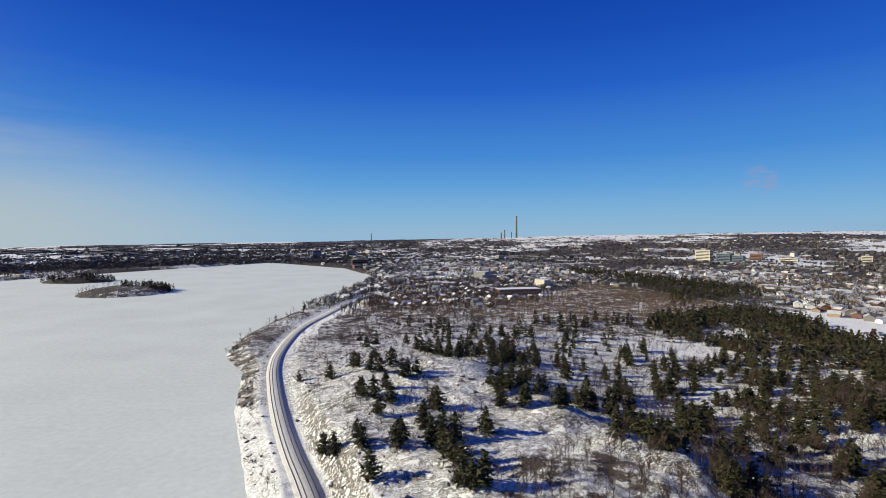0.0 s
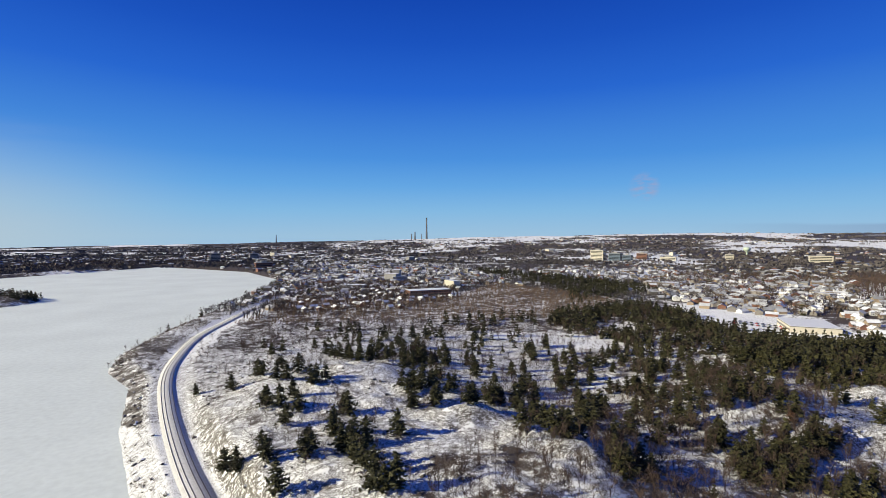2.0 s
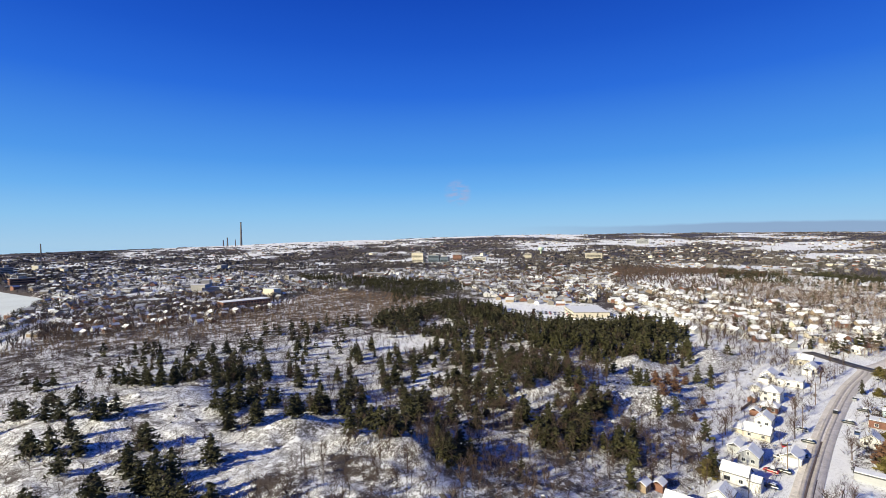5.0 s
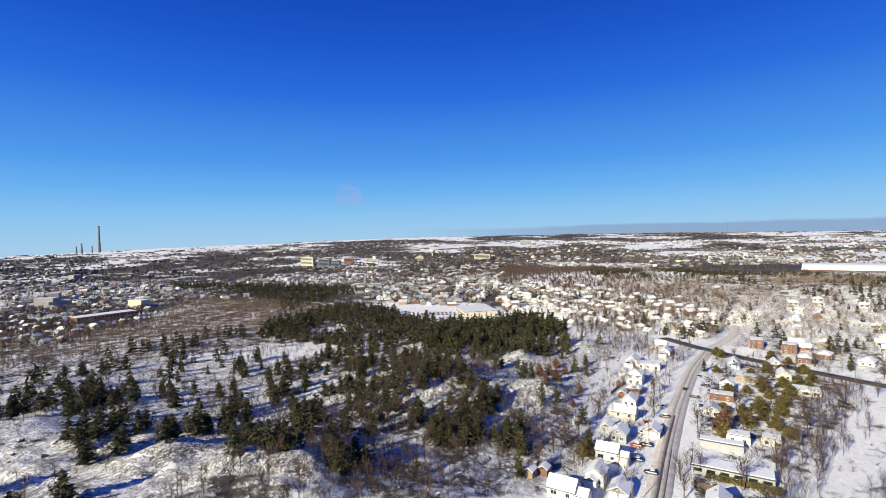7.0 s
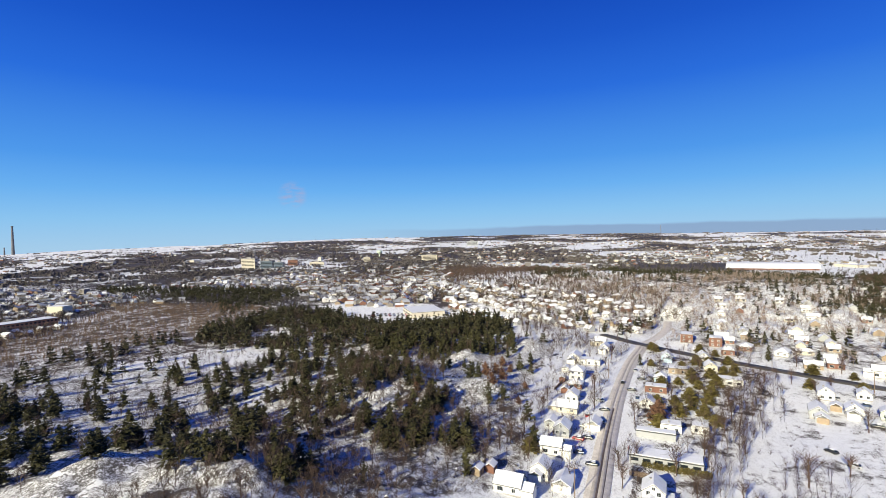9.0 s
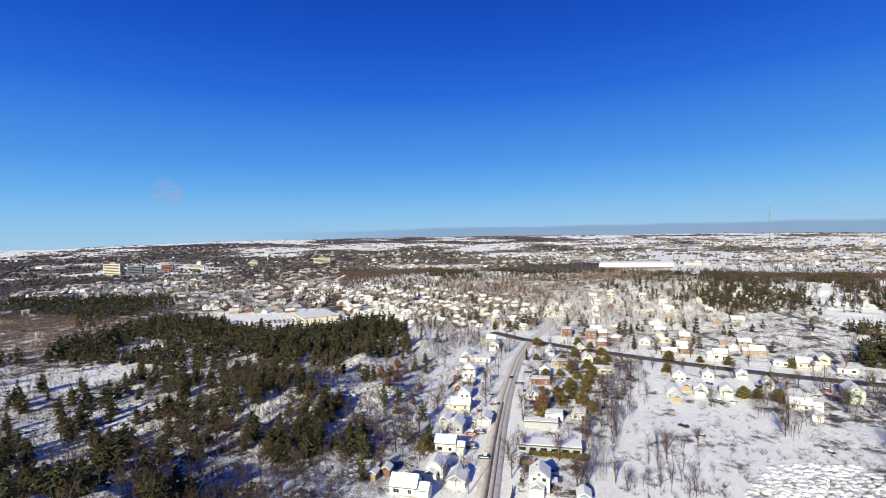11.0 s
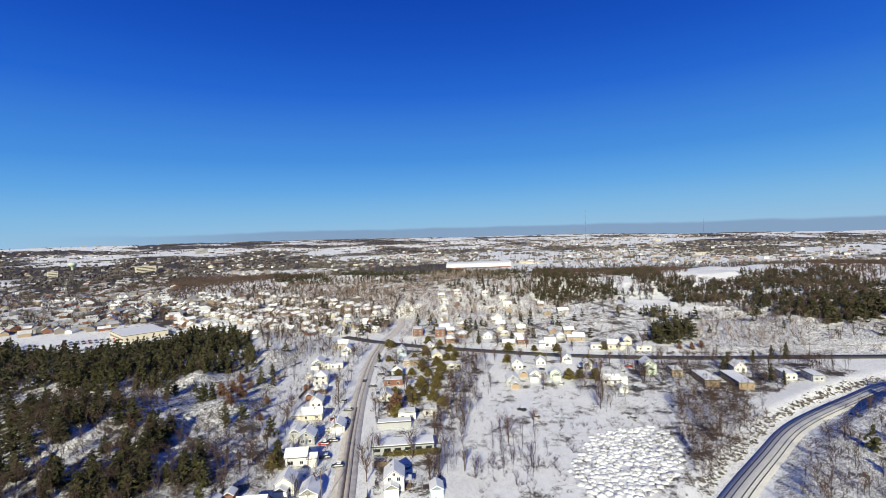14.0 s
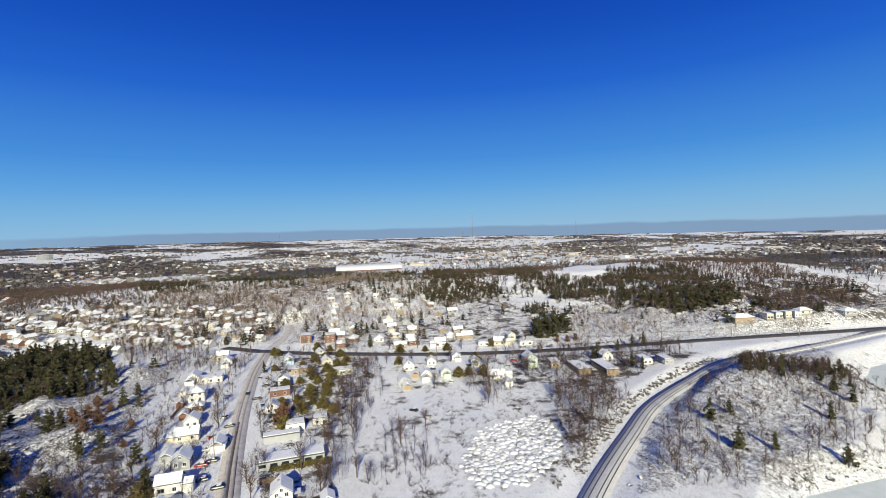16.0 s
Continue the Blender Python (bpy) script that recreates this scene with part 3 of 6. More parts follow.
WINDOWS = {s: (window_mesh(*s), slab(s[0], 0.03, s[1], "pane", GLASS)) for s in ((1.1, 1.2), (1.8, 1.3), (0.8, 1.0))}
DOOR_ME = slab(0.95, 0.09, 2.05, "door", WOOD)
CHIMNEY_ME = Box().box(-0.28, -0.28, -0.6, 0.28, 0.28, 0.9).box(-0.34, -0.34, 0.9, 0.34, 0.34, 1.0).mesh("chimney", CONCRETE)
SIDINGS = dict(white=WHITE, cream=CREAM, grey=GREY, blue=BLUE, green=GREEN, brick=BRICK, tan=TAN)
SAID = dict(white="white-sided", cream="cream-sided", grey="grey-sided", blue="pale blue", green="pale green", brick="red brick", tan="tan brick")


def roof_shell(length, width, z, rise, kind, over, thick):
    """A roof's upper shell of a thickness: gable or hip, ridge along x."""
    a, c = length / 2 + over, width / 2 + over
    drop = rise * over / (width / 2)
    lip = 0.0 if kind == "gable" else min(width / 2, a - 0.6) + over * 0.5
    low = [(-a, -c, z - drop), (a, -c, z - drop), (a, c, z - drop), (-a, c, z - drop), (-a + lip, 0, z + rise), (a - lip, 0, z + rise)]
    b = Box()
    n = len(low)
    b.v = [tuple(p) for p in low] + [(x, y, q + thick) for x, y, q in low]
    faces = [(0, 1, 5, 4), (2, 3, 4, 5), (1, 2, 5), (3, 0, 4)] if kind == "hip" else [(0, 1, 5, 4), (2, 3, 4, 5)]
    b.f = [tuple(i + n for i in f) for f in faces] + [tuple(reversed(f)) for f in faces]
    rim = [(0, 1), (1, 2), (2, 3), (3, 0)] if kind == "hip" else [(0, 1), (1, 5), (5, 2), (2, 3), (3, 4), (4, 0)]
    b.f += [(i, j, j + n, i + n) for i, j in rim]
    b.s = [0] * len(b.f)
    return b


def house(x, y, turn, width, length, wall, colour, kind="gable", rise=None, label="", near=True, chimney=True, bare=0.0, porch=False, group=""):
    """A house: walls, roof with its snow, windows, door, chimney. Ridge along its own x."""
    g = random.Random(int(x * 7 + y * 13))
    width, length, wall = width * 0.78, length * 0.76, wall * 0.88
    rise = width * (0.36 if kind == "gable" else 0.26) if rise is None else rise
    z = float(terr(x, y)) + 0.15
    ob = tagged(new("house"), label or SAID[colour] + " house with a snow-covered roof", "house", group)
    ob.matrix_basis = pose(x, y, z, 0, 0, turn)
    PLOTS.append((x, y, max(width, length) * 0.56))
    b = Box()
    a, c = length / 2, width / 2
    if kind == "gable":
        for s in (-1, 1):
            b.quad([(s * a, -c * s, -1.2), (s * a, c * s, -1.2), (s * a, c * s, wall), (s * a, 0, wall + rise), (s * a, -c * s, wall)])
            b.quad([(s * a, c * s, -1.2), (-s * a, c * s, -1.2), (-s * a, c * s, wall), (s * a, c * s, wall)])
    else:
        b.box(-a, -c, -1.2, a, c, wall + (0.45 if kind == "flat" else 0))
    part("wall", b.mesh("wall", SIDINGS[colour]), ob)
    b = Box().box(-a - 0.05, -c - 0.05, -1.3, a + 0.05, c + 0.05, 0.25)
    part("foundation", b.mesh("foundation", CONCRETE), ob)
    if kind == "flat":
        b = Box().box(-a - 0.15, -c - 0.15, wall + 0.45, a + 0.15, c + 0.15, wall + 0.6)
        part("roof", b.mesh("roof", DARK), ob)
        part("snow", Box().box(-a + 0.1, -c + 0.1, wall + 0.6, a - 0.1, c - 0.1, wall + 0.78).mesh("snow", SNOW), ob)
    else:
        part("roof", roof_shell(length, width, wall, rise, kind, 0.4, 0.14).mesh("roof", DARK), ob)
        sn = roof_shell(length - 0.25 - bare, width - 0.25, wall, rise, kind, 0.4, 0.2)
        sn.v = [(p[0], p[1], p[2] + 0.145 + (0.03 if k >= 6 else 0)) for k, p in enumerate(sn.v)]
        part("snow", sn.mesh("snow", SNOW), ob)
    rows = [0.9] + ([3.5] if wall > 4.5 else [])
    for s in (-1, 1):
        for zz in rows:
            count = max(2, int(length / 3.4)) if near else 2
            for k in range(count):
                u = -a + length * (k + 0.5) / count
                size = g.choice([(1.1, 1.2), (1.1, 1.2), (1.8, 1.3)])
                if s < 0 and k == count // 2 and zz < 1 and near:
                    part("door", DOOR_ME, ob, "", pose(u, s * (c + 0.02), 0.1))
                    continue
                win = part("window", WINDOWS[size][0], ob, "", pose(u, s * (c + 0.03), zz, 0, 0, 0 if s < 0 else 180))
                part("pane", WINDOWS[size][1], win)
        if near:
            for zz in rows + ([wall + 0.5] if kind == "gable" and rise > 2.2 else []):
                for u in ((-c * 0.45, c * 0.45) if zz < wall else (0,)):
                    size = (0.8, 1.0) if zz > wall else (1.1, 1.2)
                    win = part("window", WINDOWS[size][0], ob, "", pose(s * (a + 0.03), u, zz, 0, 0, 90 * s))
                    part("pane", WINDOWS[size][1], win)
    if chimney and g.random() < 0.6:
        top = wall + (rise * 0.65 if kind != "flat" else 0.4)
        part("chimney", CHIMNEY_ME, ob, "", pose(length * g.uniform(-0.3, 0.3), width * 0.14, top))
    if near and kind == "gable":
        # a lower wing with its own roof
        s = g.choice([-1, 1])
        wl, ww, wh = length * 0.45, width * 0.7, min(wall * 0.75, 2.6)
        m = pose(s * (a + wl / 2 - 0.05), g.choice([-1, 1]) * width * 0.12, 0)
        wing = part("wing", Box().box(-wl / 2, -ww / 2, -1.2, wl / 2, ww / 2, wh).mesh("wing", SIDINGS[colour]), ob, "", m)
        part("roof", roof_shell(wl, ww, wh, ww * 0.3, "gable", 0.3, 0.12).mesh("roof", DARK), wing)
        sn = roof_shell(wl - 0.2, ww - 0.2, wh, ww * 0.3, "gable", 0.3, 0.2)
        sn.v = [(p[0], p[1], p[2] + 0.125) for p in sn.v]
        part("snow", sn.mesh("snow", SNOW), wing)
    if porch:
        b = Box()
        b.box(-1.6, -c - 2.2, -1.0, 1.6, -c, 0.05, 0).box(-1.8, -c - 2.4, 2.5, 1.8, -c, 2.65, 0, 1)
        for px in (-1.5, 1.5):
            b.box(px - 0.07, -c - 2.1, 0.05, px + 0.07, -c - 1.96, 2.5, 0)
        part("porch", b.mesh("porch", [WOOD, SNOW]), ob)
    return ob


# north side of the street, from the near end: x, y, turn, width, length, wall height, colour, roof
NORTH_SIDE = [
    (125, 79, 104, 8.5, 11, 3.2, "white", "gable"), (140.5, 76.5, 14, 7.2, 8.5, 4.2, "white", "gable"), (158, 81.5, 104, 7, 10, 4.0, "white", "gable"),
    (176, 86, 14, 8, 9, 3.4, "grey", "gable"), (200, 95, 104, 8, 12, 3.0, "cream", "gable"), (216, 100, 14, 7.5, 9, 3.4, "white", "gable"),
    (236, 107, 104, 8.5, 9, 3.0, "brick", "hip"), (252, 113.5, 14, 10, 12, 5.6, "white", "hip"), (284, 119.5, 104, 9, 16, 3.2, "white", "flat"),
    (288, 131, 14, 9, 14, 3.2, "white", "gable"), (320, 124, 14, 8, 12, 3.2, "white", "gable"), (333, 132, 104, 8, 10, 4.0, "cream", "gable"),
]
for x, y, turn, w, ln, h, col, kind in NORTH_SIDE:
    house(x, y, turn, w, ln, h, col, kind, group="houses on the street")
SOUTH_SIDE = [
    (147, 43, 14, 8, 9.5, 5.2, "white", "gable"), (205, 53, 104, 7.5, 10, 3.2, "white", "flat"), (210, 43.5, 104, 6, 8, 3.0, "white", "flat"),
    (228, 69, 14, 8, 10, 3.0, "white", "gable"), (252, 72, 104, 8, 13, 3.0, "brick", "flat"), (271, 75, 14, 8, 10, 3.2, "blue", "hip"),
    (291, 71, 104, 8, 13, 3.0, "tan", "flat"), (284, 45, 104, 9, 16, 3.2, "white", "flat"), (318, 84, 14, 8, 10, 3.4, "blue", "gable"),
    (329, 66, 20, 8, 10, 3.4, "white", "gable"), (307, 58, 20, 8, 10, 3.2, "cream", "gable"),
]
for x, y, turn, w, ln, h, col, kind in SOUTH_SIDE:
    house(x, y, turn, w, ln, h, col, kind, group="houses on the street", porch=kind == "gable")
MAIN_ROAD = [
    (372, 85, 14, 10, 14, 6, "brick", "flat"), (368, 66, 10, 10, 13, 6.2, "brick", "flat"), (366, 48, 0, 9, 13, 3.2, "brick", "hip"), (362, 28, -5, 9, 13, 3.2, "white", "hip"),
    (258, 8, 5, 8, 13, 3.4, "grey", "gable"), (286, 6, 5, 8, 13, 4.2, "white", "gable"), (293, -8, 0, 7, 8, 3.2, "white", "gable"), (266, -4, 4, 8, 9, 3.6, "white", "gable"),
    (268, -15, 0, 7, 8, 3.6, "green", "gable"), (301, -24, 0, 7, 8, 3.2, "white", "gable"), (286, -34, 0, 6.5, 7, 3.6, "white", "gable"),
    (258, -42, 90, 7, 12, 3.0, "white", "gable"), (338, -16, 90, 8, 10, 4.4, "white", "gable"),
]
for x, y, turn, w, ln, h, col, kind in MAIN_ROAD:
    house(x, y, turn, w, ln, h, col, kind, group="houses on the main road")
EAST_SIDE = [
    (357, -37, 90, 9, 11, 3.4, "tan", "gable"), (333, -46, 90, 8, 10, 3.2, "white", "flat"), (334, -57, 90, 8, 10, 3.6, "cream", "gable"), (345, -68, 0, 7, 8, 4.6, "cream", "gable"),
    (329, -75, 90, 8, 12, 3.2, "white", "flat"), (285, -67, 0, 9, 15, 4.4, "green", "gable"), (276, -79, 0, 7, 12, 3.2, "tan", "flat"), (283, -113, 0, 8, 10, 3.4, "white", "gable"),
    (271, -131, 0, 7, 14, 3.0, "white", "flat"), (268, -142, 0, 7, 14, 3.0, "grey", "flat"), (345, -243, 90, 11, 20, 4.6, "tan", "hip"), (346, -292, 90, 9, 13, 3.2, "cream", "hip"),
    (342, -324, 90, 9, 13, 3.2, "grey", "hip"),
]
for x, y, turn, w, ln, h, col, kind in EAST_SIDE:
    house(x, y, turn, w, ln, h, col, kind, group="houses on the main road", bare=1.2 if col == "green" else 0)
for k in range(4):
    house(344.0, -262.0 - 7.2 * k, 90, 10, 6.6, 4.2, ("cream", "white")[k % 2], "flat", chimney=False, label="cream two-storey terraced house under snow", group="terrace")


def long_building(name, x, y, turn, length, width, height, mat, label, bays, category="building", snow=True):
    """A long, low flat-roofed building with its row of windows."""
    z = float(terr(x, y)) + 0.1
    ob = tagged(new(name), label, category)
    ob.matrix_basis = pose(x, y, z, 0, 0, turn)
    PLOTS.append((x, y, length * 0.5))
    part("wall", Box().box(-length / 2, -width / 2, -1.5, length / 2, width / 2, height).mesh("wall", mat), ob)
    part("roof", Box().box(-length / 2 - 0.3, -width / 2 - 0.3, height, length / 2 + 0.3, width / 2 + 0.3, height + 0.35).mesh("roof", DARK), ob)
    if snow:
        part("snow", Box().box(-length / 2, -width / 2, height + 0.35, length / 2, width / 2, height + 0.6).mesh("snow", SNOW), ob)
    pane = slab(length / bays * 0.62, 0.12, min(1.6, height * 0.4), "window", GLASS)
    for k in range(bays):
        for s in (-1, 1):
            for zz in np.arange(1.1, height - 1.2, 3.2):
                part("window", pane, ob, "", pose(-length / 2 + length * (k + 0.5) / bays, s * (width / 2 + 0.02), float(zz)))
    return ob


long_building("row_building", 264, -90, 3, 17, 7, 2.9, TAN, "long tan flat-roofed building beside bare trees", 9)
long_building("row_building", 262, -104, 3, 21, 7, 3.1, TAN, "long tan flat-roofed workshop with snow on its roof", 9)
long_building("garage_row", 174, 47, 104, 23, 7, 2.8, GREY, "low garage row with a snow-covered flat roof", 6)
long_building("carport", 195, 56, 104, 14, 4, 2.3, GREY, "low shed with a snowy roof behind a hedge", 4)
long_building("school", 100, 640, 12, 58, 20, 7.0, BRICK, "brown brick school with a snowy flat roof", 16)
long_building("store", 373, 337, 56, 44, 34, 4.8, CREAM, "cream flat-roofed supermarket beside its car park", 12)



def tower_block(x, y, turn, length, width, storeys, mat, label):
    """A tall block with a band of windows on each storey."""
    z = float(terr(x, y)) - 2
    ob = tagged(new("office_block"), label, "building")
    ob.matrix_basis = pose(x, y, z, 0, 0, turn)
    PLOTS.append((x, y, length * 0.6))
    top = storeys * 4.2 + 3
    part("wall", Box().box(-length / 2, -width / 2, -3, length / 2, width / 2, top).mesh("wall", mat), ob)
    part("roof", Box().box(-length / 2 - 0.2, -width / 2 - 0.2, top, length / 2 + 0.2, width / 2 + 0.2, top + 0.8).mesh("roof", CONCRETE), ob)
    part("penthouse", Box().box(-length / 6, -width / 5, top + 0.8, length / 6, width / 5, top + 5).mesh("penthouse", CONCRETE), ob)
    band_x, band_y = slab(length * 0.9, 0.3, 1.7, "window", GLASS), slab(0.3, width * 0.85, 1.7, "window", GLASS)
    for k in range(storeys):
        for s in (-1, 1):
            part("window", band_x, ob, "", pose(0, s * (width / 2 + 0.02), 3.2 + 4.2 * k))
            part("window", band_y, ob, "", pose(s * (length / 2 + 0.02), 0, 3.2 + 4.2 * k))
    return ob


DARK_GLASS = material("tinted_cladding", (0.10, 0.13, 0.17), 0.3, 0.2, 8.0)
tower_block(745, 1372, -52, 40, 22, 7, CREAM, "tall cream office block in the town centre")
tower_block(780, 1330, -52, 36, 24, 5, DARK_GLASS, "dark glazed office block in the town centre")
tower_block(800, 1300, -52, 26, 18, 4, DARK_GLASS, "dark glazed low office block")
tower_block(900, 1380, -45, 30, 18, 4, BRICK, "red brick block in the town centre")
tower_block(935, 1300, -45, 44, 20, 2, CREAM, "long cream public building")
tower_block(1232, 1080, -42, 52, 18, 4, CREAM, "long cream hospital block on a rise")
tower_block(1085, 1230, -42, 22, 16, 4, CREAM, "pale apartment block on the skyline")
tower_block(2140, 1560, -52, 60, 22, 5, GREY, "grey slab block far off among houses")
tower_block(-430, 1640, 20, 30, 16, 5, CONCRETE, "pale apartment tower across the lake")
tower_block(-330, 1720, 20, 28, 16, 4, CONCRETE, "pale apartment tower across the lake")
tower_block(-215, 1240, 20, 40, 18, 3, BRICK, "red brick apartment block near the lake shore")


def lathe(profile, sides=16):
    """Verts and quads of a turned form, from rows of radius and height."""
    a = np.arange(sides) * 2 * np.pi / sides
    v = np.concatenate([np.stack([r * np.cos(a), r * np.sin(a), np.full(sides, z)], 1) for r, z in profile])
    f = [(k * sides + s, k * sides + (s + 1) % sides, (k + 1) * sides + (s + 1) % sides, (k + 1) * sides + s) for k in range(len(profile) - 1) for s in range(sides)]
    return v, np.array(f)


def chimney_stack(turn, dist, top, radius, label):
    x, y = dist * math.sin(radians(turn)), dist * math.cos(radians(turn))
    z = float(terr(x, y)) - 3
    ob = tagged(new("smokestack"), label, "chimney", "smelter stacks")
    ob.matrix_basis = pose(x, y, z)
    h = top - z
    part("shaft", mesh_of("shaft", *lathe([(radius * 1.3, 0), (radius * 1.1, h * 0.3), (radius * 0.9, h * 0.7), (radius * 0.78, h)]), SMOKE_DARK, flat=False), ob)
    part("rim", mesh_of("rim", *lathe([(radius * 0.78, h), (radius * 0.95, h), (radius * 0.95, h + radius), (radius * 0.6, h + radius), (radius * 0.6, h)]), DARK), ob)


chimney_stack(8.68, 4350, 236, 7.5, "very tall concrete smelter stack on the skyline")
chimney_stack(7.30, 4350, 112, 6, "concrete smelter stack beside a taller one")
chimney_stack(8.10, 4350, 96, 4, "thin grey smelter stack on the skyline")
chimney_stack(6.90, 4350, 92, 5, "low smelter stack with a wide shaft")
chimney_stack(-8.47, 4450, 84, 4, "lone thin stack on the far horizon")


def mast(turn, dist, top, label):
    """A slender lattice mast."""
    x, y = dist * math.sin(radians(turn)), dist * math.cos(radians(turn))
    z = float(terr(x, y)) - 2
    ob = tagged(new("radio_mast"), label, "mast", "masts on the hills")
    ob.matrix_basis = pose(x, y, z)
    h = top - z
    for k in range(3):
        a = 2.094 * k
        c, s = 1.3 * math.cos(a), 1.3 * math.sin(a)
        part("leg", Box().box(c - 0.3, s - 0.3, 0, c + 0.3, s + 0.3, h).mesh("leg", MAST), ob)
    b = Box()
    for k in range(int(h / 6)):
        b.box(-1.4, -1.4, 6 * k, 1.4, 1.4, 6 * k + 0.5)
    part("bracing", b.mesh("bracing", MAST), ob)


mast(97.08, 2600, 85 + 2600 * math.tan(radians(2.4)), "tall lattice radio mast on a snowy ridge")
mast(95.9, 2600, 100, "short lattice mast on a snowy ridge")
mast(109.0, 3000, 85 + 3000 * math.tan(radians(0.9)), "lattice mast on the far hills")
mast(74.8, 3300, 85 + 3300 * math.tan(radians(0.85)), "thin lattice mast on the skyline")

wx, wy = 1250, 1345
wt = tagged(new("water_tower"), "pale green water tower above the town", "water tower")
wt.matrix_basis = pose(wx, wy, float(terr(wx, wy)) - 1)
part("stem", mesh_of("stem", *lathe([(5, 0), (3, 3), (2.6, 14), (6, 18)]), GREEN, flat=False), wt)
part("tank", mesh_of("tank", *lathe([(6, 18), (10, 20), (11, 24), (10, 28), (6, 30), (0.1, 30.5)]), GREEN, flat=False), wt)

# the arena on the eastern hill: low red walls under a wide white roof
ax, ay = 1200.0, 112.0
arena = tagged(new("arena"), "wide low arena with a white roof and red walls", "building")
arena.matrix_basis = pose(ax, ay, float(terr(ax, ay)), 0, 0, -84)
part("wall", Box().box(-76, -50, -14, 76, 50, 3).mesh("wall", BRICK), arena)
sh = Box()
for k in range(12):
    y0, y1 = -52 + 104 * k / 12, -52 + 104 * (k + 1) / 12
    z0, z1 = 3 + 10 * (1 - (y0 / 52) ** 4), 3 + 10 * (1 - (y1 / 52) ** 4)
    sh.quad([(-78, y0, z0), (78, y0, z0), (78, y1, z1), (-78, y1, z1)])
    for s in (-78, 78):
        sh.quad([(s, y0, 3), (s, y1, 3), (s, y1, z1), (s, y0, z0)])
part("roof", sh.mesh("roof", SNOW), arena)
PLOTS.append((ax, ay, 100))

# ---------------------------------------------------------------- neighbourhoods behind
TONES = ["white", "white", "cream", "grey", "tan", "tan", "brick"]


def quarter(ring, turn, along, across, keep, seed, limit, group, near=False):
    """Houses in rows over an outline."""
    g = random.Random(seed)
    c, s = math.cos(radians(turn)), math.sin(radians(turn))
    mx, my = np.mean([p[0] for p in ring]), np.mean([p[1] for p in ring])
    count = 0
    for j in range(-14, 15):
        for i in range(-20, 21):
            u, v = i * along + g.uniform(-2, 2), j * across + (across * 0.18 if j % 2 else -across * 0.18) + g.uniform(-1.5, 1.5)
            x, y = mx + u * c - v * s, my + u * s + v * c
            if g.random() > keep or not inside(x, y, ring) or count >= limit:
                continue
            if any(near_line(x, y, road)[0] < 12 for road in ROADS) or near_line(x, y, RAIL_LINE)[0] < 14:
                continue
            if any(math.hypot(x - px, y - py) < pr + 6 for px, py, pr in PLOTS):
                continue
            col = g.choice(TONES)
            house(x, y, turn + g.choice([0, 90]) + g.uniform(-4, 4), g.uniform(6, 8), g.uniform(8, 12), g.choice([2.7, 2.8, 3.0, 3.8]), col,
                  g.choice(["gable", "gable", "hip"]), near=near, chimney=g.random() < 0.5, group=group)
            count += 1


quarter([(375, 125), (365, 215), (372, 300), (494, 410), (560, 420), (545, 330), (505, 180), (448, 118)], 62, 13.0, 19, 0.95, 1, 165, "houses behind the junction")
quarter([(347, 95), (343, 40), (334, -12), (330, -60), (388, -40), (388, 95)], 10, 15, 20, 0.7, 7, 20, "houses on the eastern slope")
quarter([(385, 75), (385, -10), (420, -45), (500, -10), (540, 90), (440, 100)], 10, 16, 23, 0.75, 2, 55, "houses on the eastern slope")
TONES = ["grey", "tan", "brick", "white", "tan", "brick", "grey"]
quarter([(-62, 500), (60, 520), (130, 590), (90, 760), (-30, 790), (-72, 640)], 25, 16, 27, 0.95, 3, 90, "houses north of the hill")
TONES = ["white", "white", "cream", "grey", "tan"]
quarter([(425, 400), (460, 360), (560, 430), (560, 520), (470, 480)], 40, 17, 26, 0.8, 4, 26, "houses past the supermarket")
quarter([(-142, 560), (-120, 560), (-85, 790), (-125, 810)], 80, 16, 14, 0.8, 6, 14, "houses between the lake and the railway")
PLOTS.append((345, 328, 36))
PLOTS += [(610, -215, 36), (516, -97, 7), (528, -102, 7), (541, -106, 7), (556, -112, 7), (570, -116, 7), (585, -117, 7), (600, -115, 7)]

# ---------------------------------------------------------------- plants
rng = np.random.default_rng(7)


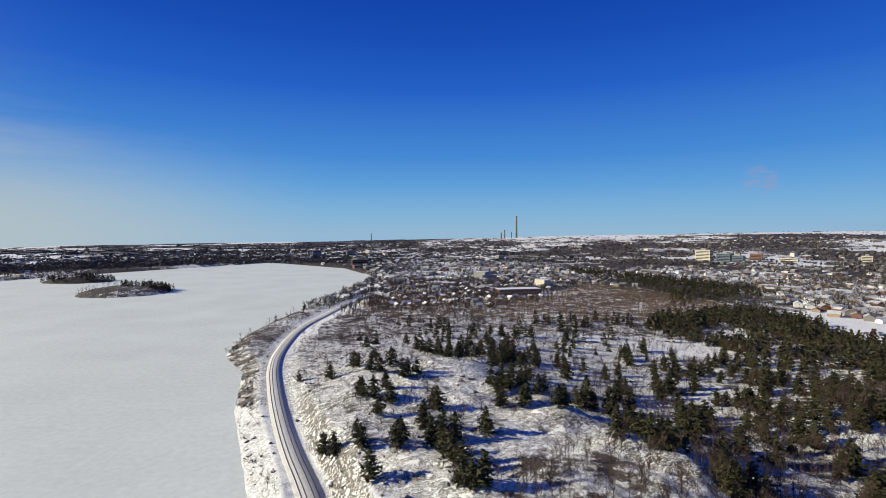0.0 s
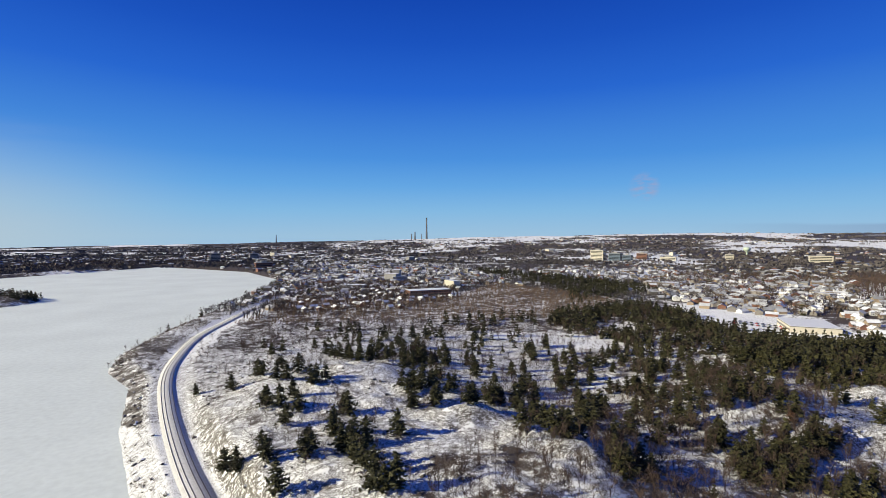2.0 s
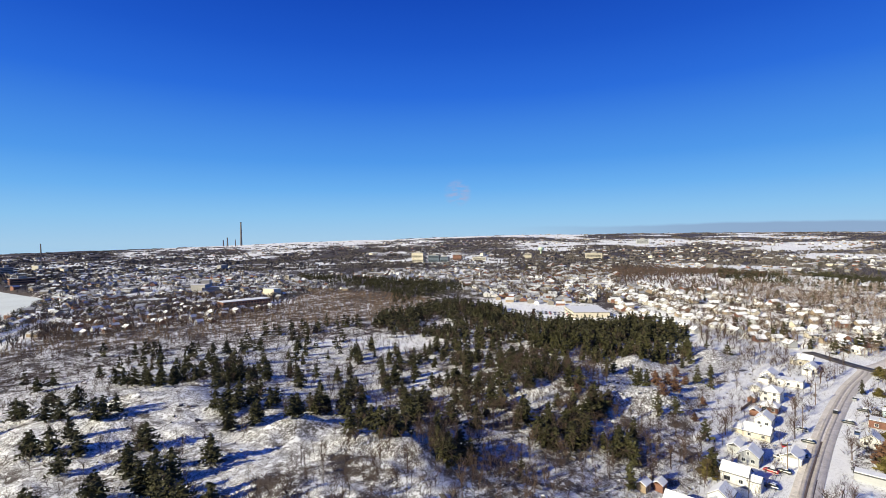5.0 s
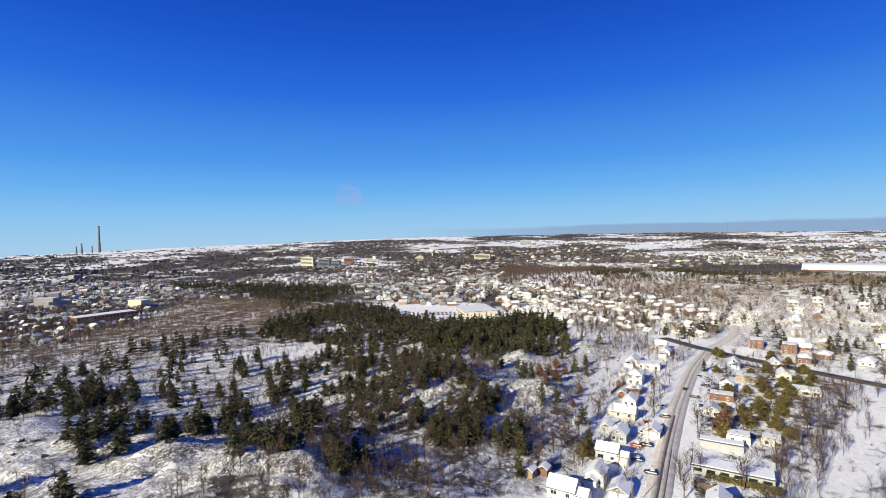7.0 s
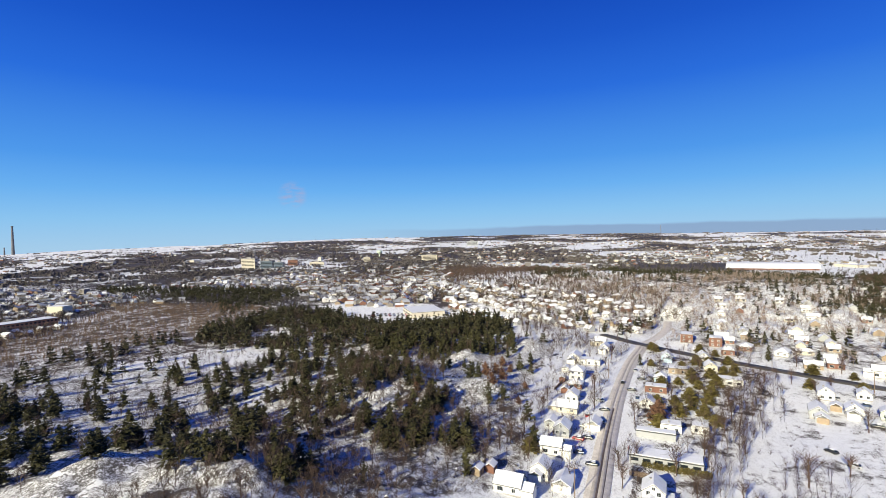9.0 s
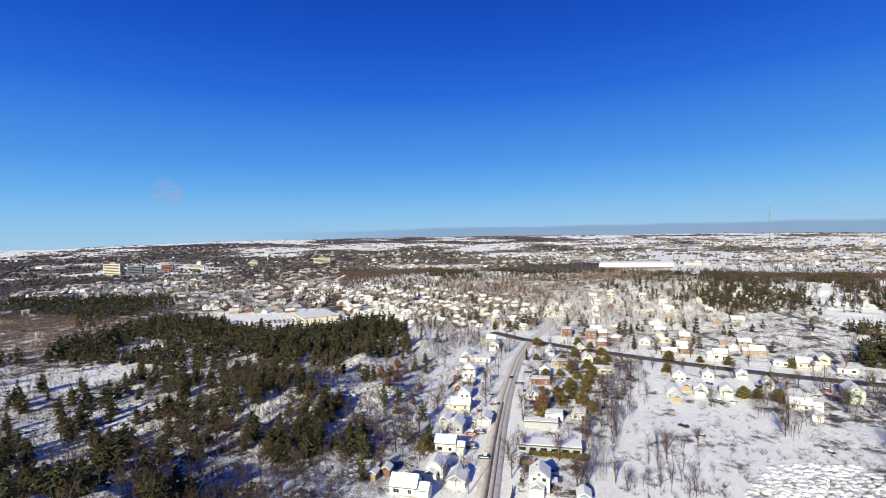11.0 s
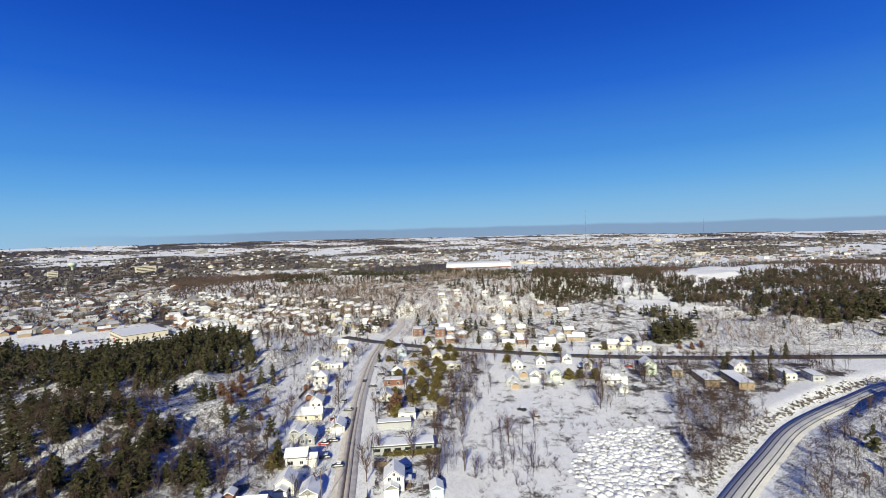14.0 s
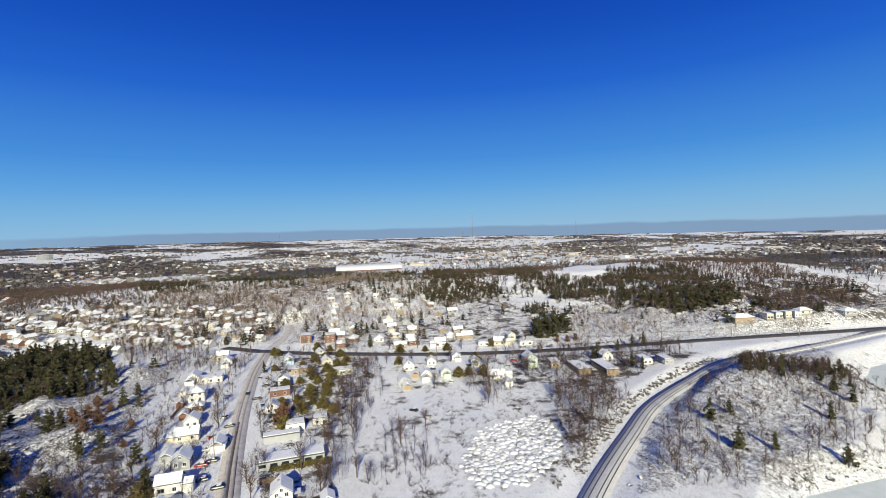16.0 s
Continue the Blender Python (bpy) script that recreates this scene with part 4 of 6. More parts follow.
def pine_shape(seed, height, whorls, limbs, tufts, spread, size):
    """Verts and triangles of a pine: trunk, and crown of drooping tufts in uneven whorls, with gaps."""
    g = np.random.default_rng(seed)
    tv, tf = [], []
    sides, bend = 5, g.uniform(-0.25, 0.25, 2)
    for k, (u, rad) in enumerate(((0, 0.17), (0.45, 0.11), (1.0, 0.02))):
        for s in range(sides):
            a = 6.283 * s / sides
            tv.append((bend[0] * u * u + rad * math.cos(a), bend[1] * u * u + rad * math.sin(a), height * u * 0.97 - (0.6 if k == 0 else 0)))
    for k in range(2):
        for s in range(sides):
            a, b = k * sides + s, k * sides + (s + 1) % sides
            tf += [(a, b, b + sides), (a, b + sides, a + sides)]
    cv, cf = [], []
    for w in range(whorls):
        u = 0.12 + 0.88 * w / (whorls - 1)
        reach = spread * (1 - u) ** 0.5 * g.uniform(0.5, 1.2) + 0.12
        for k in range(limbs if u < 0.8 else max(3, limbs - 2)):
            if g.random() < 0.18:
                continue
            a = 6.283 * (k + g.uniform(-0.4, 0.4)) / limbs + w * 1.3
            length = reach * g.uniform(0.6, 1.15)
            for q in range(tufts):
                v = (q + 0.75) / tufts
                c = np.array([bend[0] * u * u + math.cos(a) * length * v, bend[1] * u * u + math.sin(a) * length * v,
                              height * u + length * (0.22 * v - 0.3 * v * v) + g.uniform(-0.1, 0.1)])
                for _ in range(2):
                    d = g.normal(size=3) * (1, 1, 0.55)
                    e = g.normal(size=3) * (1, 1, 0.55)
                    d, e = d / np.linalg.norm(d), e / np.linalg.norm(e)
                    s = size * g.uniform(0.6, 1.2) * (1.1 - 0.45 * u)
                    n = len(cv)
                    cv += [c - d * s * 0.7, c + e * s * 0.55 + d * s * 0.2, c + d * s, c - e * s * 0.5 + (0, 0, -0.12 * s)]
                    cf += [(n, n + 1, n + 2), (n, n + 2, n + 3)]
    return np.array(tv), np.array(tf), np.array(cv), np.array(cf)


def bare_shape(seed, height, twigs, width, spread, trunk=True, fine=0):
    """A leafless tree or shrub: a tapered stem and thin forked branches, as slivers."""
    g = np.random.default_rng(seed)
    v, f = [], []

    def sliver(p, q, w):
        p, q = np.array(p), np.array(q)
        d = q - p
        a = np.cross(d, g.normal(size=3))
        a = a / (np.linalg.norm(a) + 1e-9) * w * 0.5
        n = len(v)
        v.extend([p - a, p + a, q])
        f.append((n, n + 1, n + 2))

    top = np.array([g.uniform(-0.1, 0.1) * height, g.uniform(-0.1, 0.1) * height, height])
    if trunk:
        sliver((0, 0, -0.4), top, width * 2.0)
        sliver((0, 0, -0.4), top, width * 2.0)
    limbs = []
    for k in range(twigs):
        if trunk:
            u = g.uniform(0.25, 0.9)
            p = top * u
        else:
            p, u = np.array([g.normal() * 0.12 * spread, g.normal() * 0.12 * spread, -0.2]), g.uniform(0, 0.4)
        a = g.uniform(0, 6.283)
        length = height * (1 - u) * g.uniform(0.5, 1.0) + 0.15 * height
        out = spread * g.uniform(0.35, 1.1) * (1.1 - 0.6 * u)
        q = p + np.array([math.cos(a) * out, math.sin(a) * out, length * 0.8])
        sliver(p, q, width * 1.5)
        limbs.append((p, q))
        for _ in range(2):
            m = p + (q - p) * g.uniform(0.3, 0.75)
            e = m + (q - p) * 0.45 + g.normal(size=3) * 0.22 * spread
            sliver(m, e, width)
            for _ in range(fine):
                h = m + (e - m) * g.uniform(0.3, 0.8)
                sliver(h, h + (e - m) * 0.5 + g.normal(size=3) * 0.12 * spread, width * 0.8)
    return np.array(v), np.array(f)


def scatter(name, shapes, xyz, scale, mats, label, category):
    """One mesh of many plants, each shape turned and scaled at random, standing at xyz."""
    turn = rng.uniform(0, 6.283, len(xyz))
    pick = rng.integers(0, len(shapes), len(xyz))
    vs, fs, base = [], [[] for _ in mats], 0
    for k, pieces in enumerate(shapes):
        on = np.where(pick == k)[0]
        if not len(on):
            continue
        c, s = np.cos(turn[on])[:, None], np.sin(turn[on])[:, None]
        for slot, (v, f) in enumerate(pieces):
            x = (v[None, :, 0] * c - v[None, :, 1] * s) * scale[on][:, None] + xyz[on][:, :1]
            y = (v[None, :, 0] * s + v[None, :, 1] * c) * scale[on][:, None] + xyz[on][:, 1:2]
            z = v[None, :, 2] * scale[on][:, None] + xyz[on][:, 2:]
            vs.append(np.stack([x, y, z], -1).reshape(-1, 3))
            fs[slot].append((f[None] + base + (np.arange(len(on)) * len(v))[:, None, None]).reshape(-1, f.shape[1]))
            base += len(on) * len(v)
    slots = [k for k in range(len(mats)) if fs[k]]
    me = mesh_of(name, np.concatenate(vs), [np.concatenate(fs[k]) for k in slots], mats, slots)
    return tagged(part(name, me), label, category, kind="stuff")


def clear_of(x, y, margin=1.0):
    """Off the roads, the railway, the lake and the plots of houses."""
    ok = ~inside(x, y, SHORE) & (near_line(x, y, RAIL_LINE)[0] > 8 + margin)
    for road in ROADS:
        ok &= near_line(x, y, road)[0] > 6 + margin
    for px, py, pr in PLOTS:
        ok &= np.hypot(x - px, y - py) > pr + margin
    return ok


def sown(ring, per_ha, clump=0.0, seed=0, margin=1.0, isle=False):
    """Random places in an outline, thinned to clumps."""
    ring_a = np.array(ring, float)
    lo, hi = ring_a.min(0), ring_a.max(0)
    n = int((hi[0] - lo[0]) * (hi[1] - lo[1]) / 1e4 * per_ha)
    x, y = rng.uniform(lo[0], hi[0], n), rng.uniform(lo[1], hi[1], n)
    ok = inside(x, y, ring)
    x, y = x[ok], y[ok]
    if clump:
        ok = fbm(x, y, 45, 3, 90 + seed) > rng.uniform(-1, 1, len(x)) * 0.25 + clump - 0.35
        x, y = x[ok], y[ok]
    ok = terr(x, y) > 0.5 if isle else clear_of(x, y, margin)
    x, y = x[ok], y[ok]
    return np.stack([x, y, terr(x, y) - 0.05], 1)



HILLTOP = [(-85, 225), (-58, 145), (40, 95), (120, 85), (215, 135), (300, 200), (240, 330), (150, 430), (0, 440), (-105, 430), (-110, 300)]
FOREST = [(165, 395), (212, 470), (312, 504), (330, 420), (318, 360), (345, 296), (392, 258), (340, 211), (237, 226), (205, 300)]
FOREST_BACK = [(270, 900), (282, 1092), (465, 720), (440, 620), (330, 560), (250, 520), (300, 640)]
GROVE = [(98, 416), (202, 362), (205, 217), (148, 142), (86, 142), (43, 188), (20, 300)]
ROW = [(-24, 419), (72, 376), (57, 283), (-17, 300)]
WETLAND = [(-105, 440), (100, 430), (200, 430), (310, 519), (300, 600), (235, 760), (120, 590), (-60, 600)]
SLOPE = [(75, 100), (140, 85), (290, 130), (330, 190), (250, 230), (150, 150)]
EAST_SLOPE = [(350, -60), (350, 60), (420, 190), (520, 260), (620, 200), (600, -60), (450, -90)]
KNOLL = [(263, -177), (250, -205), (235, -228), (205, -219), (172, -193), (149, -157), (141, -118), (136, -98), (141, -65), (174, -90), (205, -114)]
KNOLL_TOP = [(268, -184), (241, -200), (233, -220), (205, -197), (215, -180), (225, -160)]
SCRUB = [(236, -65), (250, -85), (230, -96), (213, -102), (169, -66), (147, -50), (169, -53), (193, -57)]
YARDS = [(122, 83), (149, 97), (187, 110), (265, 135), (346, 140), (345, 115), (357, 43), (319, 26), (221, 26), (149, 28)]
THICKET = [(151, 31), (201, 40), (286, 41), (306, 24), (239, 17), (185, 22), (154, 24)]
THICKET_LOW = [(151, 21), (182, 16), (192, 3), (174, -7), (146, -6)]
THICKET_FAR = [(243, -23), (294, -36), (280, -47), (230, -46), (211, -30)]
WEST_BANK = [(-66, 150), (-50, 150), (-80, 225), (-95, 265), (-108, 300), (-125, 292), (-100, 227)]
HEADLAND = [(-150, 325), (-122, 300), (-124, 400), (-130, 470), (-160, 500), (-163, 380)]
SHORE_STRIP = [(-165, 445), (-125, 445), (-112, 600), (-75, 800), (-130, 830), (-150, 560)]
BAND = [(60, 405), (230, 400), (250, 445), (80, 445)]
ISLE_A = [(-520, 630), (-390, 630), (-390, 750), (-520, 750)]
ISLE_B = [(-700, 805), (-580, 805), (-580, 895), (-700, 895)]
JUNCTION = [(296, 135), (340, 132), (400, 205), (420, 250), (380, 235), (320, 180)]
MEADOW = [(380, 450), (465, 720), (640, 900), (900, 780), (1050, 560), (820, 420), (600, 330), (480, 300), (430, 370)]
FAR_SHORE = [(-795, 860), (-690, 1098), (-586, 1292), (-510, 1420), (-380, 1450), (-600, 1800), (-1100, 1400), (-1050, 900)]
BACKYARDS = [(120, 88), (150, 100), (187, 114), (265, 140), (300, 150), (330, 190), (240, 170), (150, 120)]
FIELD = [(150, 30), (180, 30), (255, 18), (250, -40), (235, -60), (205, -58), (195, -25), (160, -8), (140, 0)]
BEHIND = [(360, 125), (395, 220), (430, 300), (520, 380), (600, 300), (530, 140), (440, 115)]
CLUMP = [(343, -86), (346, -110), (388, -124), (388, -94)]
# slope in shade: saplings are sown thickly here to darken it
SHADED_FORESLOPE = [(10, 120), (80, 92), (115, 108), (85, 148), (62, 140), (40, 150)]
ROAD_YARDS = [(303, -50), (304, -160), (288, -175), (262, -135), (238, -100), (250, -60)]
MAIN_EDGE = [(345, -80), (430, -100), (430, -380), (345, -380)]
MOUND_EDGE = [(142, -14), (165, -6), (205, -22), (214, -52), (194, -60), (165, -54), (142, -40)]
PLOTS += [(330, 372, 24), (346, 350, 22), (356, 335, 20)]

PINES = [pine_shape(20 + k, 9.5, 13, 7, 4, 3.3 + 0.3 * (k % 3), 0.86) for k in range(5)]
pine_meshes = [(mesh_of("trunk", tv, tf, BARK), mesh_of("crown", cv, cf, PINE)) for tv, tf, cv, cf in PINES]
WEST_PINES = [(-21, 138), (-37, 162), (-29, 162), (-14, 160), (-25, 185), (-22, 200), (-35, 206), (-46, 261), (-38, 271), (-28, 258), (-17, 232), (-13, 234), (-52, 327),
              (-26, 339), (-13, 307), (-8, 302), (-2, 297), (4, 296), (9, 287), (14, 288), (19, 283), (34, 278), (41, 281), (48, 282), (53, 274), (-2, 193), (-7, 178),
              (-1, 157), (-4, 158), (5, 129), (8, 127), (15, 165), (23, 194), (24, 213), (30, 216), (35, 200), (46, 186), (58, 198), (63, 199), (68, 193), (66, 168), (87, 228)]
EAST_PINES = [(67, 169), (71, 156), (76, 153), (90, 168), (79, 128), (86, 126), (105, 235), (105, 212), (107, 195), (133, 210), (130, 193), (140, 188), (147, 171),
              (126, 145), (118, 125), (129, 118), (135, 109), (155, 134), (184, 179), (165, 154), (161, 282), (157, 260), (117, 300), (60, 201), (46, 185), (33, 195),
              (136, 325), (163, 208), (165, 182), (105, 150)]

RIDGE_PINES = [(95, 386), (102, 368), (92, 356), (55, 366), (44, 365), (37, 374), (67, 364), (32, 310), (39, 309), (44, 301), (47, 283), (66, 276), (67, 261), (79, 269), (86, 253), (97, 264), (144, 301), (128, 276), (126, 257), (136, 263), (142, 263), (125, 237), (114, 239), (159, 286), (167, 285), (175, 284), (136, 211), (150, 222), (169, 238), (162, 217), (147, 184), (144, 164), (157, 176), (189, 231), (190, 244), (167, 169), (192, 204), (194, 188), (116, 181), (126, 178), (139, 179), (119, 313), (31, 335), (38, 281), (32, 281)]
CREST_PINES = [(34, 238), (27, 220), (22, 220), (25, 198), (21, 194), (43, 237), (34, 198), (43, 215), (46, 218), (43, 178), (57, 203), (63, 202), (70, 200), (79, 218), (84, 213), (71, 177), (67, 172), (64, 146), (55, 150), (76, 165), (68, 144), (97, 194), (87, 170), (96, 179), (103, 197), (89, 151), (77, 131), (76, 126), (77, 123), (86, 132), (126, 132), (120, 123), (120, 131), (137, 134), (127, 146), (125, 120)]
SLOPE_PINES = [(123, 135), (130, 136), (136, 136), (128, 122), (139, 127), (121, 124), (163, 143), (160, 137), (141, 113), (138, 107), (156, 88), (129, 150), (136, 167), (145, 162), (170, 208), (164, 159)]
DENSE = [(300, 480), (322, 372), (345, 298), (388, 262), (368, 226), (290, 177), (256, 177), (223, 196), (216, 240), (263, 369)]
CLEARING = [(227, 192), (279, 174), (349, 186), (306, 155), (212, 126), (167, 116), (170, 140)]
BACK_SLOPE = [(292, 465), (310, 317), (198, 188), (160, 138), (125, 123), (112, 171), (172, 280)]


MORE_PINES = [(-17, 312), (-9, 302), (-3, 300), (3, 269), (9, 273), (16, 287), (24, 300), (39, 286), (45, 282), (55, 280), (-49, 263), (-37, 246), (-32, 243), (-19, 228), (-37, 212), (-30, 205),
              (-25, 186), (-26, 217), (-15, 155), (-7, 171), (-3, 156), (0, 149), (3, 143), (6, 139), (11, 127), (4, 159), (0, 167), (22, 222), (35, 219), (46, 180), (-27, 157), (-42, 168), (-4, 196), (68, 175)]
MORE_PINES += [(65, 156), (70, 158), (70, 148), (93, 185), (89, 172), (102, 183), (85, 144), (77, 121), (98, 157), (116, 174), (124, 166), (159, 195), (146, 166), (126, 161), (129, 149), (123, 134), (121, 127), (132, 131),
               (140, 133), (129, 120), (133, 120), (144, 132), (158, 140), (166, 138), (135, 109), (156, 170), (160, 166), (128, 207), (136, 200), (122, 212), (109, 230), (102, 223), (134, 276), (150, 268), (159, 263), (118, 267), (156, 246)]


def pine_tree(x, y, size, k, label="dark green pine tree on snowy rock", group="pines on the hill"):
    trunk_me, crown_me = pine_meshes[k % 5]
    tree = tagged(new("pine_tree"), label, "tree", group)
    tree.matrix_basis = pose(x, y, float(terr(x, y)) - 0.1, 0, 0, rng.uniform(0, 360)) @ Matrix.Diagonal((size * rng.uniform(1.0, 1.3), size * 1.12, size * 0.86, 1))
    part("trunk", trunk_me, tree)
    part("crown", crown_me, tree)


stand = []
for k, (x, y) in enumerate(WEST_PINES + EAST_PINES + RIDGE_PINES + CREST_PINES + SLOPE_PINES + MORE_PINES):
    if all(math.hypot(x - px, y - py) > 2.4 for px, py in stand):
        stand.append((x, y))
        pine_tree(x, y, rng.uniform(0.9, 1.25), k)
spots = np.concatenate([sown(HILLTOP, 6, 0.25, 1), sown(GROVE, 22, 0.1, 2), sown(DENSE, 210, 0.0, 2), sown(BACK_SLOPE, 40, 0.08, 82), sown(ROW, 60, 0.15, 3)])
spots = spots[(np.hypot(spots[:, 0], spots[:, 1]) > 205) | inside(spots[:, 0], spots[:, 1], BACK_SLOPE)]
spots = spots[np.argsort(np.hypot(spots[:, 0], spots[:, 1]))]
singly = max(0, 300 - len(stand))
for k, (x, y, z) in enumerate(spots[:singly]):
    pine_tree(x, y, rng.uniform(0.6, 1.15), k)
MID_PINES = [pine_shape(40 + k, 9.5, 8, 6, 2, 3.0, 1.5) for k in range(4)]
mid_shapes = [[(tv, tf), (cv, cf)] for tv, tf, cv, cf in MID_PINES]
woods = np.concatenate([spots[singly:], sown(FOREST, 330, 0.02, 4), sown(FOREST_BACK, 140, 0.1, 5), sown(BIG_WOOD, 430, -0.05, 6),
                        sown(PINE_BELT, 190, 0.02, 7), sown(CREST_BELT, 130, 0.05, 113), sown([(580, -7), (640, 60), (560, 80), (490, 50), (470, -10)], 90, 0.05, 114), sown([(560, -200), (470, -240), (380, -270), (372, -225), (420, -165), (470, -110), (450, -40), (480, 20), (620, 20)], 45, 0.05, 107), sown(CLUMP_LEFT, 170, 0, 83), sown(SNOW_SLOPE, 9, 0, 84), sown(BROWN_RIGHT, 40, 0.15, 85), sown(BROWN_LEFT, 22, 0.15, 86), sown([(444, -97), (449, -125), (423, -118), (413, -95)], 420, 0, 87), sown(SLOPE, 14, 0, 8), sown(BEHIND, 42, 0, 80, -1.0), sown(EAST_SLOPE, 14, 0, 81), sown(KNOLL, 12, 0.2, 9), sown(KNOLL_TOP, 300, 0.0, 40), sown(BAND, 110, 0.1, 41), sown(CLUMP, 620, 0, 76),
                        sown([(-470, 690), (-390, 680), (-390, 750), (-470, 750)], 150, 0.0, 42, isle=True), sown(ISLE_B, 110, 0.05, 43, isle=True), sown(SHORE_STRIP, 12, 0.1, 44), sown(MAIN_EDGE, 20, 0.2, 45)])
# the clearing and the winding road in the wood stay open
ROAD_GAP = spline([(680, -60), (645, -88), (615, -98), (590, -106), (560, -110), (535, -102)], 8)
woods = woods[~inside(woods[:, 0], woods[:, 1], SNOW_CLEARING) & (near_line(woods[:, 0], woods[:, 1], ROAD_GAP)[0] > 9)]
SLIGHT_PINES = [[(tv, tf), (cv, cf)] for tv, tf, cv, cf in (pine_shape(45 + k, 9.0, 5, 4, 1, 3.0, 2.5) for k in range(4))]
close = np.hypot(woods[:, 0], woods[:, 1]) < 345
for shapes, some in ((mid_shapes, woods[close]), (SLIGHT_PINES, woods[~close])):
    scatter("pine_wood", shapes, some, rng.uniform(0.55, 1.15, len(some)) * np.where((some[:, 0] > 420) | inside(some[:, 0], some[:, 1], KNOLL_TOP), 0.66, 1.0), [BARK, PINE], "dense dark olive-green pine wood", "trees")
SHRUBS = [[bare_shape(60 + k, 2.4, 10, 0.042, 1.5, False)] for k in range(6)]
SAPLINGS = [[bare_shape(70 + k, 6.2, 15, 0.085, 2.5)] for k in range(6)]
brush = np.concatenate([sown(HILLTOP, 520, 0.12, 11), sown(SLOPE, 260, 0.1, 12), sown(KNOLL, 1100, 0, 13), sown(EAST_SLOPE, 160, 0, 68), sown(WHITE_SLOPE, 500, 0, 94), sown(ROAD_YARDS, 700, 0, 111), sown(BRUSH_WEST, 1100, 0, 95), sown(SCRUB, 1500, 0, 14), sown(YARDS, 650, 0, 46), sown(WEST_BANK, 900, 0, 47), sown(HEADLAND, 1500, 0, 48), sown(SHORE_STRIP, 700, 0, 108), sown(MAIN_EDGE, 260, 0, 49),
                        sown(THICKET_LOW, 900, 0.1, 50), sown(FIELD, 200, 0.1, 69), sown(MOUND_EDGE, 700, 0, 77), sown(SCRUB, 900, 0, 72), sown(BACKYARDS, 500, 0, 73), sown(ISLE_A, 220, 0, 51, isle=True)])
brush = brush[~inside(brush[:, 0], brush[:, 1], CLEARING) | (rng.random(len(brush)) < 0.12)]
scatter("brush", SHRUBS, brush, rng.uniform(0.5, 1.3, len(brush)), [TWIG], "leafless grey-brown brush in the snow", "shrubs")
young = np.concatenate([sown(CLEARING, 60, 0, 78), sown(HILLTOP, 110, 0.1, 15), sown(SLOPE, 200, 0.1, 16), sown(SCRUB, 500, 0, 17), sown(ROAD_YARDS, 260, 0, 115), sown(JUNCTION, 800, 0, 62), sown(FOREST, 220, 0, 63), sown(GROVE, 130, 0.1, 64), sown(SHADED_FORESLOPE, 450, 0, 74), sown(BACKYARDS, 320, 0, 67), sown(KNOLL, 380, 0.1, 19), sown(YARDS, 150, 0, 52), sown(THICKET, 120, 0, 53), sown(THICKET_FAR, 300, 0, 55),
                        sown(SHORE_STRIP, 45, 0, 56), sown(HEADLAND, 70, 0, 57), sown(MAIN_EDGE, 160, 0, 58), sown(ISLE_A, 70, 0, 59, isle=True), sown([(-470, 690), (-390, 680), (-390, 750), (-470, 750)], 300, 0, 110, isle=True), sown(ISLE_B, 350, 0, 60, isle=True), sown(KNOLL_TOP, 900, 0, 61)])
young = young[~inside(young[:, 0], young[:, 1], CLEARING) | (rng.random(len(young)) < 0.10)]
scatter("saplings", SAPLINGS, young, rng.uniform(0.5, 1.25, len(young)), [TWIG], "leafless young birches and maples", "trees")
TALL_SAPLINGS = [[bare_shape(270 + k, 8.6, 18, 0.060, 2.3, True, 2)] for k in range(6)]
tall = np.concatenate([sown(SAPLING_HOLLOW, 260, 0, 96), sown(SAPLING_SLOPE, 190, 0.05, 97), sown(SHADED_FORESLOPE, 220, 0, 98), sown(BACK_SLOPE, 60, 0, 99), sown(BACKYARDS, 130, 0, 100), sown(THICKET, 270, 0, 101), sown(THICKET_LOW, 420, 0.05, 102), sown(YARDS, 70, 0, 103), sown(THICKET_FAR, 300, 0, 104), sown(SCRUB, 420, 0, 105), sown(ROAD_YARDS, 300, 0, 112)])
tall = tall[~inside(tall[:, 0], tall[:, 1], CLEARING) | (rng.random(len(tall)) < 0.15)]
scatter("tall_saplings", TALL_SAPLINGS, tall, rng.uniform(0.55, 1.15, len(tall)), [TWIG], "tall leafless grey-brown saplings between the pines", "trees")
marsh = sown(WETLAND, 800, 0.0, 20)
SLIGHT_SAPLINGS = [[bare_shape(170 + k, 6.0, 7, 0.15, 2.2)] for k in range(6)]
scatter("swamp_saplings", SLIGHT_SAPLINGS, marsh, rng.uniform(0.5, 1.0, len(marsh)), [REED], "tan leafless saplings on the wetland", "trees")
BIG_SAPLINGS = [[bare_shape(75 + k, 6.5, 7, 0.30, 4.4)] for k in range(5)]
TOWN_FRONT = [(-75, 490), (60, 510), (135, 585), (150, 700), (90, 800), (-60, 820), (-110, 640)]
meadow = np.concatenate([sown(MEADOW, 150, 0.05, 65), sown(BROWN_LEFT, 150, 0.05, 89), sown(BROWN_RIGHT, 260, 0, 92), sown(BIG_WOOD, 230, 0, 93), sown(FAR_SHORE, 60, 0, 66), sown(TOWN_FRONT, 330, 0, 70, -1.0), sown(BEHIND, 190, 0, 109, -1.0)])
frosted = np.concatenate([sown(BEHIND, 190, 0, 71, -1.0), sown(SNOW_SLOPE, 330, 0.05, 18), sown(EAST_SLOPE, 120, 0.05, 18), sown(WHITE_SLOPE, 120, 0.1, 88), sown(MAIN_EDGE, 90, 0, 75)])
